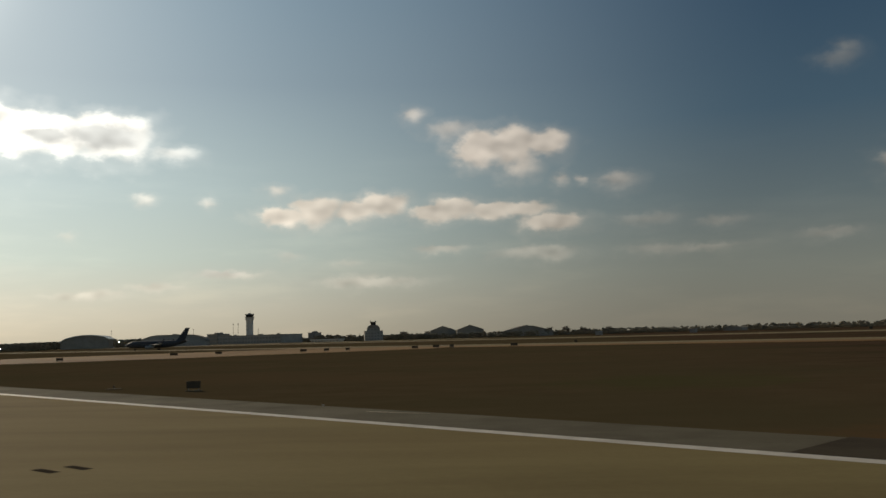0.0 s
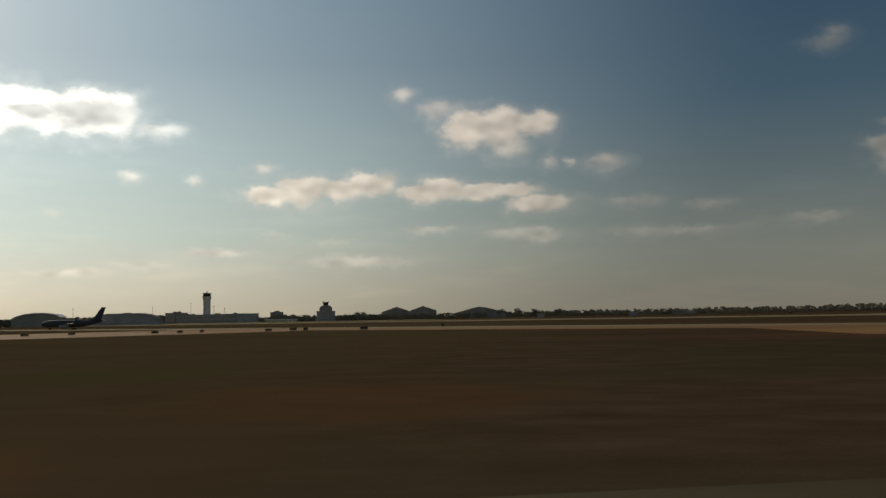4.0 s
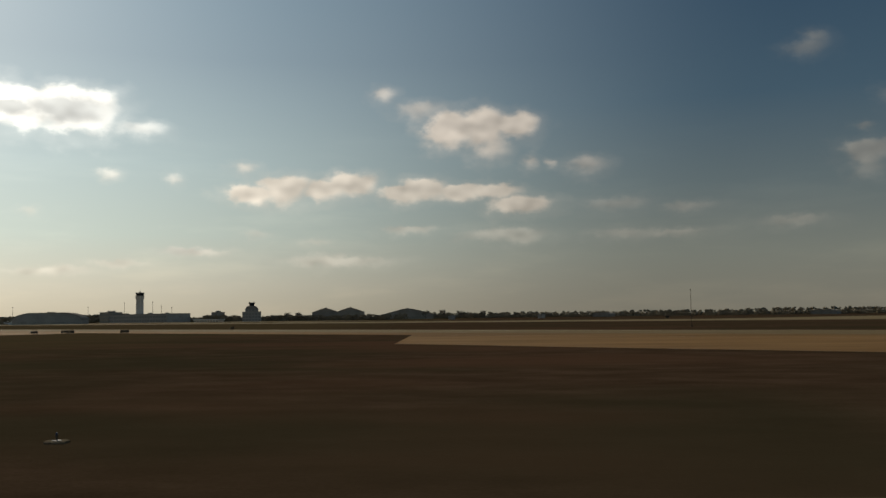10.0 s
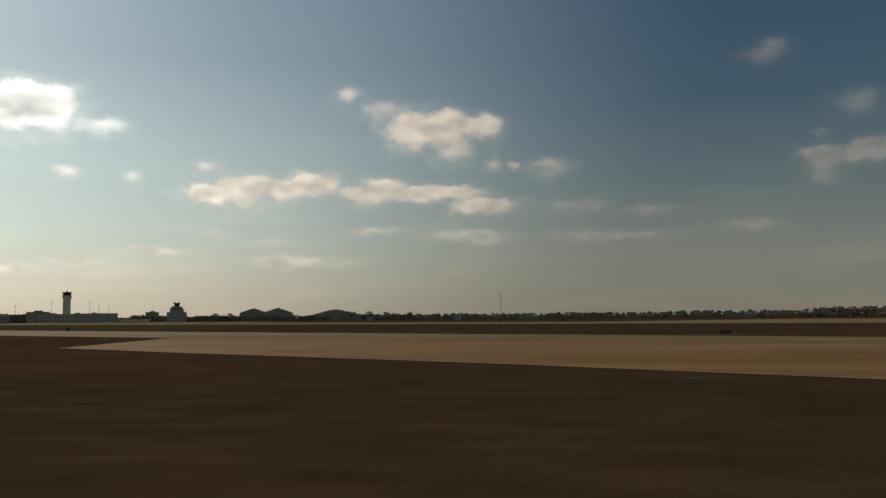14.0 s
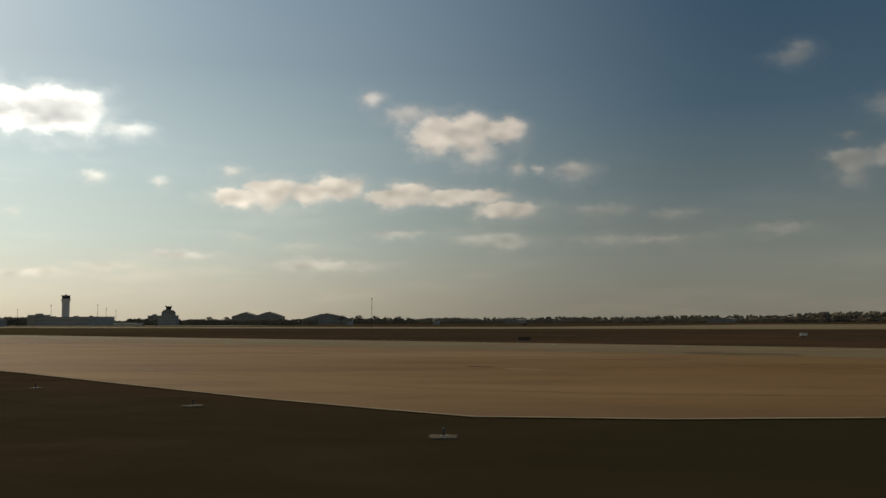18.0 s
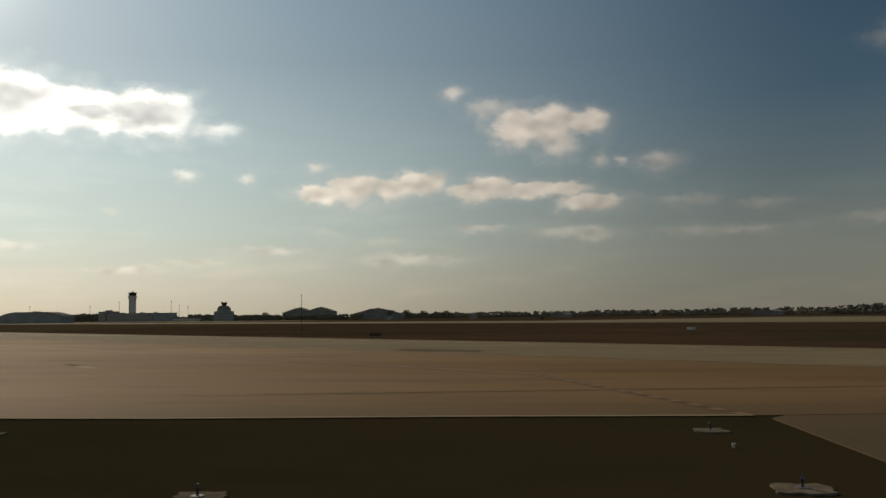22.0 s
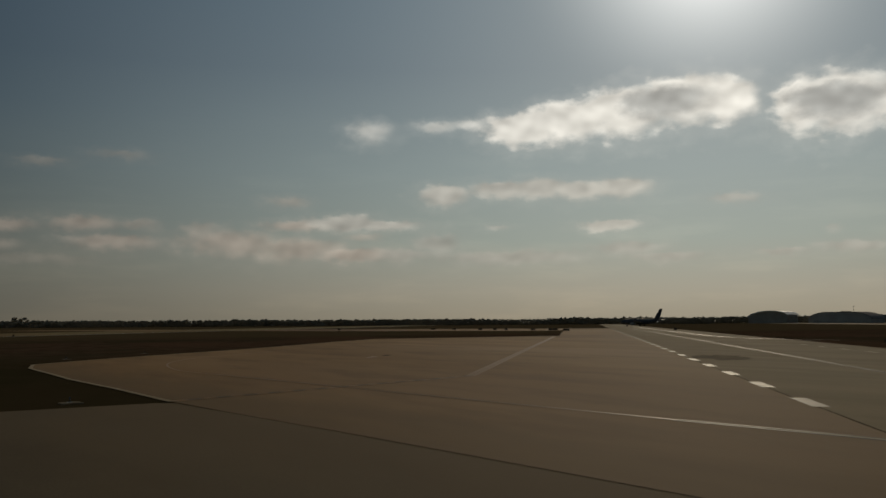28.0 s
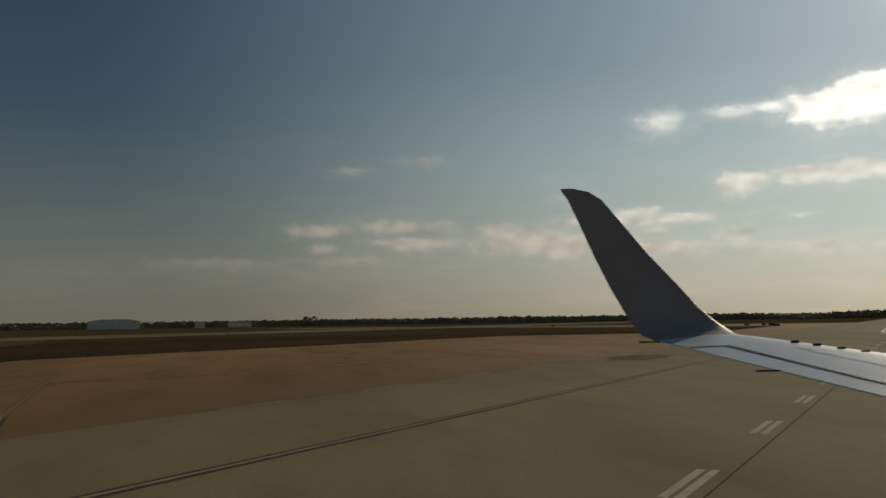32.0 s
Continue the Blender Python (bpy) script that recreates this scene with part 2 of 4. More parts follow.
    wisps = [(["small"] + [c for c in g if c[2] < 1.38], 0.95, 0.6 * s, tint, 0.0) for g, k, s, tint, d in layers]
    solid = [(["large"] + [c for c in g if c[2] >= 1.38], k, s, tint, d) for g, k, s, tint, d in layers]
    for (size, *groups), crisp, strength, tint, shade in [x for pair in zip(wisps, solid) for x in pair if len(x[0]) > 1]:
        thick = w.math("SUBTRACT", 1.0, w.math("MULTIPLY", blobs(groups), ragged))
        cover = w.math("ADD", w.math("MULTIPLY", w.span(thick, 0.0, crisp), 0.88 * strength), w.math("MULTIPLY", w.span(thick, -0.6, 0.2), 0.12 * strength))
        body = w.span(w.math("SUBTRACT", 1.0, w.math("MULTIPLY", blobs(CLOUD_CORE), ragged)), -0.1, 0.6) if shade > 0.5 else w.span(thick, 0.3, 1.0)
        dull = tuple(c * k for c, k in zip(tint, (0.42, 0.445, 0.47) if shade > 0.5 else (0.6, 0.6, 0.62)))
        lit = w.mix(w.math("MULTIPLY", body, shade, clamp=True), tint, dull)
        bright = w.math("ADD", 0.5, w.math("MULTIPLY", w.span(off, 58.0, 8.0), 0.85))
        bright = w.math("MULTIPLY", bright, w.math("ADD", 1.0, w.math("ADD", w.math("MULTIPLY", relief, -0.7), w.math("MULTIPLY", w.math("SUBTRACT", 0.45, heap), 0.3))))
        tone = w.put("ShaderNodeCombineXYZ")
        for s in tone.inputs:
            w.wire(s, bright)
        clear = w.mix(cover, clear, w.mix(1.0, lit, tone.outputs[0], "MULTIPLY"))
    total = w.mix(0.06, clear, w.mix(1.0, sky.outputs[0], (0.055, 0.06, 0.068), "MULTIPLY"))
    back = w.put("ShaderNodeBackground")
    w.wire(back.inputs[0], total)
    back.inputs[1].default_value = 1.0
    w.wire(w.put("ShaderNodeOutputWorld").inputs[0], back.outputs[0])


make_world()


# ---- materials ----
def surface(name, stops, scale=1.0, fine=40.0, rough=0.8, metal=0.0, bump=0.2, stretch=(1, 1, 1), per_object=0.0, spec=0.5, coarse=None, coarse_mix=0.5, turn=0.0, patch=None, drift=(), mottle=None, bare=()):
    """A material with a coloured grain at two scales and fine relief."""
    m = bpy.data.materials.new(name)
    m.use_nodes = True
    w = Nodes(m.node_tree)
    tc = w.put("ShaderNodeTexCoord").outputs["Object"]
    mp = w.put("ShaderNodeMapping")
    mp.inputs["Scale"].default_value, mp.inputs["Rotation"].default_value = stretch, (0, 0, turn)
    w.wire(mp.inputs["Vector"], tc)
    big = w.noise(mp.outputs[0], scale, 5.0, 0.6)
    small = w.noise(mp.outputs[0], fine, 3.0, 0.6)
    col = w.ramp(w.span(w.math("ADD", big, w.math("MULTIPLY", w.math("SUBTRACT", small, 0.5), 0.5)), 0.25, 0.75, smooth=False), stops)
    if coarse:
        col = w.mix(w.math("MULTIPLY", w.span(w.noise(mp.outputs[0], scale * 0.12, 3.0, 0.5), 0.42, 0.66), coarse_mix), col, coarse)
    if patch:
        col = w.mix(w.math("MULTIPLY", w.span(w.noise(w.vec("ADD", mp.outputs[0], (71.0, 33.0, 0.0)), scale * 0.09, 3.0, 0.5), 0.5, 0.68), 0.75), col, patch)
    if mottle:
        size, share = mottle
        spot = w.span(w.noise(w.vec("ADD", mp.outputs[0], (13.0, 57.0, 0.0)), size, 4.0, 0.6), 0.46, 0.7)
        col = w.mix(w.math("MULTIPLY", spot, share), col, w.mix(1.0, col, (0.62, 0.6, 0.58), "MULTIPLY"))
    for nx, ny, d0, d1, tone, share, far in drift:
        # a change of tone across the ground, along the way (nx, ny), ragged by noise
        sep = w.put("ShaderNodeSeparateXYZ")
        w.wire(sep.inputs[0], tc)
        d = w.math("ADD", w.math("MULTIPLY", sep.outputs[0], nx), w.math("MULTIPLY", sep.outputs[1], ny))
        rag = (d1 - d0) * 0.8
        along = w.span(w.math("ADD", d, w.math("MULTIPLY", w.math("SUBTRACT", w.noise(mp.outputs[0], 2.2 / abs(rag), 4.0, 0.55), 0.5), rag)), d0, d1)
        if far:
            along = w.math("MULTIPLY", along, w.span(sep.outputs[1], far + 40.0, far))
        col = w.mix(w.math("MULTIPLY", along, share), col, tone)
    for cx, cy, reach, tone, share in bare:
        # a worn patch with a ragged rim
        d = w.vec("DISTANCE", w.vec("MULTIPLY", tc, (1.0, 1.0, 0.0)), (cx, cy, 0.0))
        d = w.math("ADD", d, w.math("MULTIPLY", w.math("SUBTRACT", w.noise(tc, 0.22, 4.0, 0.6), 0.5), reach * 1.6))
        col = w.mix(w.math("MULTIPLY", w.span(d, reach, reach * 0.25), share), col, tone)
    if per_object:
        rnd = w.put("ShaderNodeObjectInfo").outputs["Random"]
        col = w.mix(w.math("MULTIPLY", rnd, per_object), col, tuple(c * 0.5 for c in stops[0][1]))
    p = w.put("ShaderNodeBsdfPrincipled")
    w.wire(p.inputs["Base Color"], col)
    w.wire(p.inputs["Roughness"], w.math("ADD", rough - 0.08, w.math("MULTIPLY", small, 0.16), clamp=True))
    p.inputs["Metallic"].default_value, p.inputs["Specular IOR Level"].default_value = metal, spec
    b = w.put("ShaderNodeBump")
    b.inputs["Strength"].default_value, b.inputs["Distance"].default_value = bump, 0.02
    w.wire(b.inputs["Height"], small)
    w.wire(p.inputs["Normal"], b.outputs[0])
    w.wire(w.put("ShaderNodeOutputMaterial").inputs[0], p.outputs[0])
    return m


def glowing(name, colour, power):
    m = bpy.data.materials.new(name)
    m.use_nodes = True
    w = Nodes(m.node_tree)
    e = w.put("ShaderNodeEmission")
    e.inputs[0].default_value, e.inputs[1].default_value = (*colour, 1.0), power
    w.wire(w.put("ShaderNodeOutputMaterial").inputs[0], e.outputs[0])
    return m


ALONG = math.atan2(0.6225, 0.783)
GRASS = surface("dry_grass", [(0.0, (0.0456, 0.0300, 0.0181)), (0.5, (0.0689, 0.0455, 0.0281)), (1.0, (0.0970, 0.0650, 0.0419))], 0.3, 14.0, 0.97, bump=0.6, spec=0.0, stretch=(0.6, 1, 1), coarse=(0.0417, 0.0395, 0.0219), coarse_mix=0.7, patch=(0.0912, 0.0530, 0.0325), drift=((-1.0, 0.0, -70.0, 0.0, (0.088, 0.07, 0.036), 0.6, 0.0), (1.0, 0.0, 145.0, 190.0, (0.033, 0.029, 0.0135), 0.75, 85.0)), bare=((14.0, 31.0, 6.0, (0.135, 0.068, 0.03), 0.7), (22.0, 27.5, 6.0, (0.12, 0.064, 0.029), 0.6), (30.0, 47.0, 13.0, (0.105, 0.058, 0.027), 0.55), (8.0, 66.0, 12.0, (0.062, 0.062, 0.026), 0.6)))
BLADE = surface("grass_blades", [(0.0, (0.05, 0.036, 0.017)), (0.5, (0.08, 0.057, 0.027)), (1.0, (0.12, 0.088, 0.042))], 0.8, 6.0, 0.95, bump=0.1, spec=0.0)
ASPHALT = surface("worn_asphalt", [(0.0, (0.192, 0.108, 0.038)), (0.5, (0.245, 0.142, 0.053)), (1.0, (0.3, 0.18, 0.072))], 0.07, 9.0, 0.85, bump=0.25, stretch=(0.45, 1.5, 1), turn=ALONG, spec=0.055, coarse=(0.14, 0.075, 0.029), coarse_mix=1.0, patch=(0.31, 0.198, 0.097), drift=((0.151, -0.989, -36.6, -22.6, (0.135, 0.092, 0.045), 0.75, 0.0), (0.6225, 0.783, 203.0, 215.0, (0.19, 0.126, 0.057), 0.5, 0.0)), mottle=(0.13, 0.55))
CONCRETE = surface("grey_concrete", [(0.0, (0.1854, 0.1453, 0.0791)), (0.5, (0.2303, 0.1841, 0.1024)), (1.0, (0.2802, 0.2250, 0.1303))], 0.11, 8.0, 0.9, bump=0.22, stretch=(0.4, 1.5, 1), turn=ALONG, spec=0.045, coarse=(0.1854, 0.1364, 0.0689), coarse_mix=0.7, patch=(0.2364, 0.1992, 0.1154), mottle=(0.16, 0.35), drift=((-0.6225, -0.783, -227.0, -214.0, (0.19, 0.138, 0.067), 0.35, 0.0),))
JUNCTION = surface("dark_concrete", [(0.0, (0.088, 0.069, 0.041)), (0.5, (0.112, 0.089, 0.053)), (1.0, (0.140, 0.113, 0.068))], 0.09, 8.0, 0.9, bump=0.22, stretch=(0.5, 1.4, 1), turn=ALONG, spec=0.06, coarse=(0.077, 0.059, 0.035), coarse_mix=0.85, patch=(0.135, 0.106, 0.061), drift=((-0.151, 0.989, 7.6, 24.6, (0.135, 0.092, 0.045), 0.75, 0.0),), mottle=(0.14, 0.4))
LANE = surface("olive_worn_concrete", [(0.0, (0.062, 0.052, 0.027)), (0.5, (0.08, 0.067, 0.036)), (1.0, (0.1, 0.084, 0.047))], 0.09, 8.0, 0.9, bump=0.22, stretch=(0.5, 1.4, 1), spec=0.03, coarse=(0.055, 0.046, 0.025), coarse_mix=0.8, patch=(0.095, 0.077, 0.04))
RUNWAY = surface("runway_surface", [(0.0, (0.165, 0.13, 0.06)), (0.5, (0.208, 0.166, 0.078)), (1.0, (0.252, 0.203, 0.1))], 0.1, 9.0, 0.9, bump=0.25, stretch=(0.3, 1.6, 1), turn=ALONG, spec=0.02, coarse=(0.178, 0.122, 0.056), coarse_mix=0.75, patch=(0.155, 0.137, 0.062), mottle=(0.16, 0.35))
SHOULDER = surface("grey_shoulder", [(0.0, (0.1023, 0.0902, 0.0623)), (0.5, (0.1302, 0.1153, 0.0809)), (1.0, (0.1581, 0.1395, 0.1004))], 0.3, 9.0, 0.9, bump=0.3, spec=0.02, coarse=(0.0930, 0.0818, 0.0567), mottle=(0.3, 0.4))
DARK_SHOULDER = surface("dark_asphalt", [(0.0, (0.0484, 0.0390, 0.0265)), (0.5, (0.0624, 0.0507, 0.0351)), (1.0, (0.0780, 0.0640, 0.0445))], 0.4, 9.0, 0.9, bump=0.3, spec=0.02, mottle=(0.3, 0.4))
WHITE_PAINT = surface("worn_white_paint", [(0.0, (0.4, 0.36, 0.3)), (0.5, (0.52, 0.48, 0.41)), (1.0, (0.62, 0.58, 0.5))], 0.8, 12.0, 0.6, bump=0.1, spec=0.1)
YELLOW_PAINT = surface("worn_yellow_paint", [(0.0, (0.26, 0.21, 0.12)), (0.5, (0.36, 0.295, 0.18)), (1.0, (0.45, 0.37, 0.235))], 0.8, 12.0, 0.45, bump=0.1, spec=0.1)
FADED_PAINT = surface("faded_pale_paint", [(0.0, (0.16, 0.127, 0.075)), (0.5, (0.2, 0.163, 0.098)), (1.0, (0.24, 0.198, 0.122))], 0.8, 12.0, 0.46, bump=0.05, spec=0.014)
DASH_PAINT = surface("pale_dash_paint", [(0.0, (0.36, 0.31, 0.2)), (0.5, (0.46, 0.4, 0.27)), (1.0, (0.55, 0.48, 0.33))], 0.9, 12.0, 0.8, bump=0.08, spec=0.01)
FADED_BLACK = surface("faded_black_paint", [(0.0, (0.085, 0.056, 0.026)), (0.5, (0.11, 0.072, 0.034)), (1.0, (0.14, 0.092, 0.044))], 0.8, 12.0, 0.46, bump=0.05, spec=0.018)
GLOSS_PAINT = surface("thin_glossy_paint", [(0.0, (0.215, 0.125, 0.054)), (0.5, (0.275, 0.164, 0.074)), (1.0, (0.335, 0.205, 0.096))], 0.8, 12.0, 0.46, bump=0.05, spec=0.018)
GLOSS_BLACK = surface("smooth_black_paint", [(0.0, (0.05, 0.036, 0.021)), (0.5, (0.075, 0.055, 0.033)), (1.0, (0.105, 0.08, 0.048))], 0.8, 12.0, 0.46, bump=0.05, spec=0.013)
WORN_BLACK = surface("worn_black_paint", [(0.0, (0.1512, 0.0918, 0.0381)), (0.5, (0.1848, 0.1120, 0.0470)), (1.0, (0.2240, 0.1366, 0.0594))], 0.8, 12.0, 0.44, bump=0.05, spec=0.012)
RIM = surface("pale_weathered_rim", [(0.0, (0.2420, 0.1980, 0.1265)), (0.5, (0.3300, 0.2750, 0.1815)), (1.0, (0.4180, 0.3520, 0.2420))], 0.5, 8.0, 0.95, bump=0.2, spec=0.0)
SIGN_BACK = surface("dull_sign_back", [(0.0, (0.07, 0.057, 0.042)), (1.0, (0.11, 0.09, 0.067))], 2.0, 20.0, 0.9, bump=0.05, spec=0.05)
TAXI_PAINT = surface("faded_yellow_paint", [(0.0, (0.24, 0.195, 0.115)), (0.5, (0.3, 0.248, 0.15)), (1.0, (0.36, 0.3, 0.185))], 0.9, 12.0, 0.8, bump=0.08, spec=0.006)
TAR = surface("tar_seal", [(0.0, (0.035, 0.028, 0.02)), (1.0, (0.065, 0.053, 0.04))], 2.0, 20.0, 0.95, bump=0.3, spec=0.0)
PAD = surface("weathered_concrete_pad", [(0.0, (0.11, 0.092, 0.062)), (0.5, (0.185, 0.155, 0.108)), (1.0, (0.27, 0.23, 0.165))], 1.5, 14.0, 0.9, bump=0.3, per_object=0.3, spec=0.0)
DARK_METAL = surface("dark_metal", [(0.0, (0.02, 0.018, 0.016)), (1.0, (0.04, 0.036, 0.032))], 2.0, 20.0, 0.55, metal=0.3, bump=0.05)
GALVANISED = surface("grey_metal", [(0.0, (0.16, 0.16, 0.155)), (1.0, (0.27, 0.27, 0.26))], 1.0, 14.0, 0.5, metal=0.6, bump=0.05)
BLUE_GLASS = surface("blue_lens", [(0.0, (0.01, 0.018, 0.05)), (1.0, (0.015, 0.03, 0.08))], 4.0, 30.0, 0.2, bump=0.0)
WALL_GREY = surface("grey_cladding", [(0.0, (0.3, 0.285, 0.26)), (0.5, (0.36, 0.345, 0.315)), (1.0, (0.42, 0.4, 0.37))], 0.15, 2.0, 0.85, bump=0.1, spec=0.05)
TOWER_WALL = surface("pale_tower_concrete", [(0.0, (0.5, 0.475, 0.43)), (0.5, (0.57, 0.545, 0.495)), (1.0, (0.64, 0.61, 0.56))], 0.15, 2.0, 0.85, bump=0.1, spec=0.05)
WALL_TAN = surface("tan_concrete", [(0.0, (0.253, 0.230, 0.196)), (0.5, (0.310, 0.282, 0.241)), (1.0, (0.368, 0.333, 0.287))], 0.15, 2.0, 0.85, bump=0.1, spec=0.05)
ROOF_DARK = surface("dark_roof_sheet", [(0.0, (0.216, 0.200, 0.176)), (0.5, (0.270, 0.250, 0.223)), (1.0, (0.324, 0.300, 0.270))], 0.2, 2.0, 0.95, bump=0.1, spec=0.0)
ROOF_PALE = surface("pale_roof_membrane", [(0.0, (0.62, 0.63, 0.6)), (0.5, (0.7, 0.71, 0.67)), (1.0, (0.78, 0.78, 0.74))], 0.2, 2.0, 0.6, bump=0.05)
GLASS_DARK = surface("tinted_glazing", [(0.0, (0.02, 0.025, 0.03)), (1.0, (0.035, 0.04, 0.045))], 0.5, 3.0, 0.12, bump=0.0)
WHITE_WALL = surface("white_cladding", [(0.0, (0.62, 0.57, 0.48)), (0.5, (0.7, 0.65, 0.55)), (1.0, (0.77, 0.72, 0.62))], 0.3, 3.0, 0.8, bump=0.05, spec=0.1)
BARK = surface("bark", [(0.0, (0.143, 0.124, 0.098)), (1.0, (0.221, 0.189, 0.150))], 1.0, 8.0, 0.95, bump=0.2, spec=0.0)
LEAF = surface("winter_foliage", [(0.0, (0.162, 0.139, 0.097)), (0.5, (0.223, 0.192, 0.135)), (1.0, (0.284, 0.243, 0.176))], 0.12, 0.9, 0.95, bump=0.1, spec=0.0)
WING_GREY = surface("grey_wing_paint", [(0.0, (0.46, 0.48, 0.5)), (0.5, (0.54, 0.56, 0.58)), (1.0, (0.6, 0.62, 0.64))], 0.5, 6.0, 0.34, bump=0.02)
WING_EDGE = surface("bare_aluminium", [(0.0, (0.55, 0.56, 0.57)), (1.0, (0.68, 0.69, 0.7))], 0.5, 8.0, 0.28, metal=0.9, bump=0.02)
WINGLET_BLUE = surface("dark_blue_paint", [(0.0, (0.236, 0.200, 0.193)), (0.5, (0.270, 0.230, 0.220)), (1.0, (0.304, 0.261, 0.250))], 0.5, 6.0, 0.5, bump=0.02, spec=0.2)
FAR_WINDOW = surface("dull_window_band", [(0.0, (0.2, 0.2, 0.19)), (1.0, (0.26, 0.26, 0.25))], 0.5, 3.0, 0.5, bump=0.0, spec=0.2)
LAMP_WHITE = glowing("lit_lamp", (1.0, 0.97, 0.9), 60.0)


# ---- building blocks ----
def P(s, n, z=0.0):
    """A place by its distance along (s) and across (n) the runways."""
    return Vector((0.783 * s + 0.6225 * n, -0.6225 * s + 0.783 * n, z))


def mesh_of(name, bm, material, smooth=False):
    me = bpy.data.meshes.new(name)
    bm.to_mesh(me)
    bm.free()
    if material:
        me.materials.append(material)
    if smooth:
        me.polygons.foreach_set("use_smooth", [True] * len(me.polygons))
        me.set_sharp_from_angle(angle=radians(32))
    return me


def part(name, bm, material, parent, label="", smooth=False):
    ob = new(name, mesh_of(name, bm, material, smooth))
    ob.parent = parent
    if label:
        tagged(ob, label)
    return ob


def base(name, m, label, category, group=""):
    ob = new(name)
    ob.matrix_world = m
    return tagged(ob, label, category, group)


def structure(name, bm, material, label, category):
    return tagged(new(name, mesh_of(name, bm, material)), label, category, kind="structure")


def slab(points, top, depth=0.08, bm=None):
    """A flat plate with the given outline and top height."""
    bm = bm or bmesh.new()
    vs = [bm.verts.new((p[0], p[1], top)) for p in points]
    f = bm.faces.new(vs)
    f.normal_update()
    if f.normal.z < 0:
        f.normal_flip()
    ring = [bm.verts.new((v.co.x, v.co.y, top - depth)) for v in vs]
    for i in range(len(vs)):
        j = (i + 1) % len(vs)
        bm.faces.new((vs[i], ring[i], ring[j], vs[j]))
    bmesh.ops.triangulate(bm, faces=[f])
    return bm


def box(size, at=(0, 0, 0), bevel=0.0, bm=None, turn=0.0):
    """A box standing on its place."""
    bm = bm or bmesh.new()
    m = Matrix.Translation(at) @ Matrix.Rotation(turn, 4, "Z") @ Matrix.Translation((0, 0, size[2] / 2)) @ Matrix.Diagonal((*size, 1))
    made = bmesh.ops.create_cube(bm, size=1.0, matrix=m)["verts"]
    if bevel:
        edges = {e for v in made for e in v.link_edges}
        bmesh.ops.bevel(bm, geom=list(edges), offset=bevel, segments=2, affect="EDGES")
    return bm


def pipe(radius, top_radius, height, at=(0, 0, 0), sides=10, bm=None):
    bm = bm or bmesh.new()
    bmesh.ops.create_cone(bm, cap_ends=True, segments=sides, radius1=radius, radius2=top_radius, depth=height, matrix=Matrix.Translation((at[0], at[1], at[2] + height / 2)))
    return bm


def prism(outline, length, bm=None, at=0.0):
    """An outline in x and z drawn out along y."""
    bm = bm or bmesh.new()
    a = [bm.verts.new((x, at - length / 2, z)) for x, z in outline]
    b = [bm.verts.new((x, at + length / 2, z)) for x, z in outline]
    bm.faces.new(a), bm.faces.new(b[::-1])
    for i in range(len(a)):
        j = (i + 1) % len(a)
        bm.faces.new((a[i], b[i], b[j], a[j]))
    bmesh.ops.recalc_face_normals(bm, faces=bm.faces)
    return bm


def ribbon(points, width, top, bm=None, shift=0.0):
    """A painted line of that width along the points."""
    bm = bm or bmesh.new()
    ps = [Vector((p[0], p[1], 0)) for p in points]
    left, right = [], []
    for i, p in enumerate(ps):
        d = (ps[min(i + 1, len(ps) - 1)] - ps[max(i - 1, 0)]).normalized()
        s = Vector((-d.y, d.x, 0))
        left.append(bm.verts.new((*(p + s * (shift + width / 2)).xy, top)))
        right.append(bm.verts.new((*(p + s * (shift - width / 2)).xy, top)))
    for i in range(len(ps) - 1):
        f = bm.faces.new((right[i], right[i + 1], left[i + 1], left[i]))
        f.normal_update()
        if f.normal.z < 0:
            f.normal_flip()
    return bm


def curve_through(points, steps=8):
    """Points of a smooth line through the given ones."""
    ps = [Vector((*p, 0)) for p in points]
    out = []
    for i in range(len(ps) - 1):
        a, b, c, d = ps[max(i - 1, 0)], ps[i], ps[i + 1], ps[min(i + 2, len(ps) - 1)]
        for k in range(steps):
            t = k / steps
            out.append(0.5 * (2 * b + (c - a) * t + (2 * a - 5 * b + 4 * c - d) * t * t + (3 * b - a - 3 * c + d) * t ** 3))
    return out + [ps[-1]]


# ---- ground and pavements ----
def make_ground():
    bm = bmesh.new()
    radii = [0, 60, 140, 300, 600, 1100, 2000, 3400, 4900]
    rings = []
    for r in radii:
        rings.append([bm.verts.new((120 + r * math.cos(a * math.tau / 48), 80 + r * math.sin(a * math.tau / 48), -0.04)) for a in range(48 if r else 1)])
    for a, b in zip(rings, rings[1:]):
        for i in range(48):
            j = (i + 1) % 48
            bm.faces.new((a[0], b[i], b[j]) if len(a) == 1 else (a[i], b[i], b[j], a[j]))
    return structure("ground", bm, GRASS, "flat airfield of short dry brown winter grass", "grass field")


ground = make_ground()
GRASS_EDGE = [(83.5, 134), (107, 114), (126, 99.5), (142, 86.5), (158, 72), (166.5, 64.5), (173.5, 59), (177.5, 56.1), (184.8, 55.3), (195, 56), (203, 56.4), (213.5, 57.6), (224.4, 58.5)]
apron_outline = [P(-2600, 243), P(700, 243), P(700, 60), (300, 69.6), (254.3, 62.8), (239.8, 60.7), *reversed(GRASS_EDGE), (79, 189), P(-120, 195.5)]
apron_outline += [(-34, 275), (-36, 261), (-92, 211), (-129, 190), (-320, 75), (-350, 112), (-160, 300), (-110, 345), P(-340, 243)]
apron = structure("road_apron", slab(apron_outline[1:], -0.004), ASPHALT, "wide apron of worn brown asphalt beside the grass", "apron")
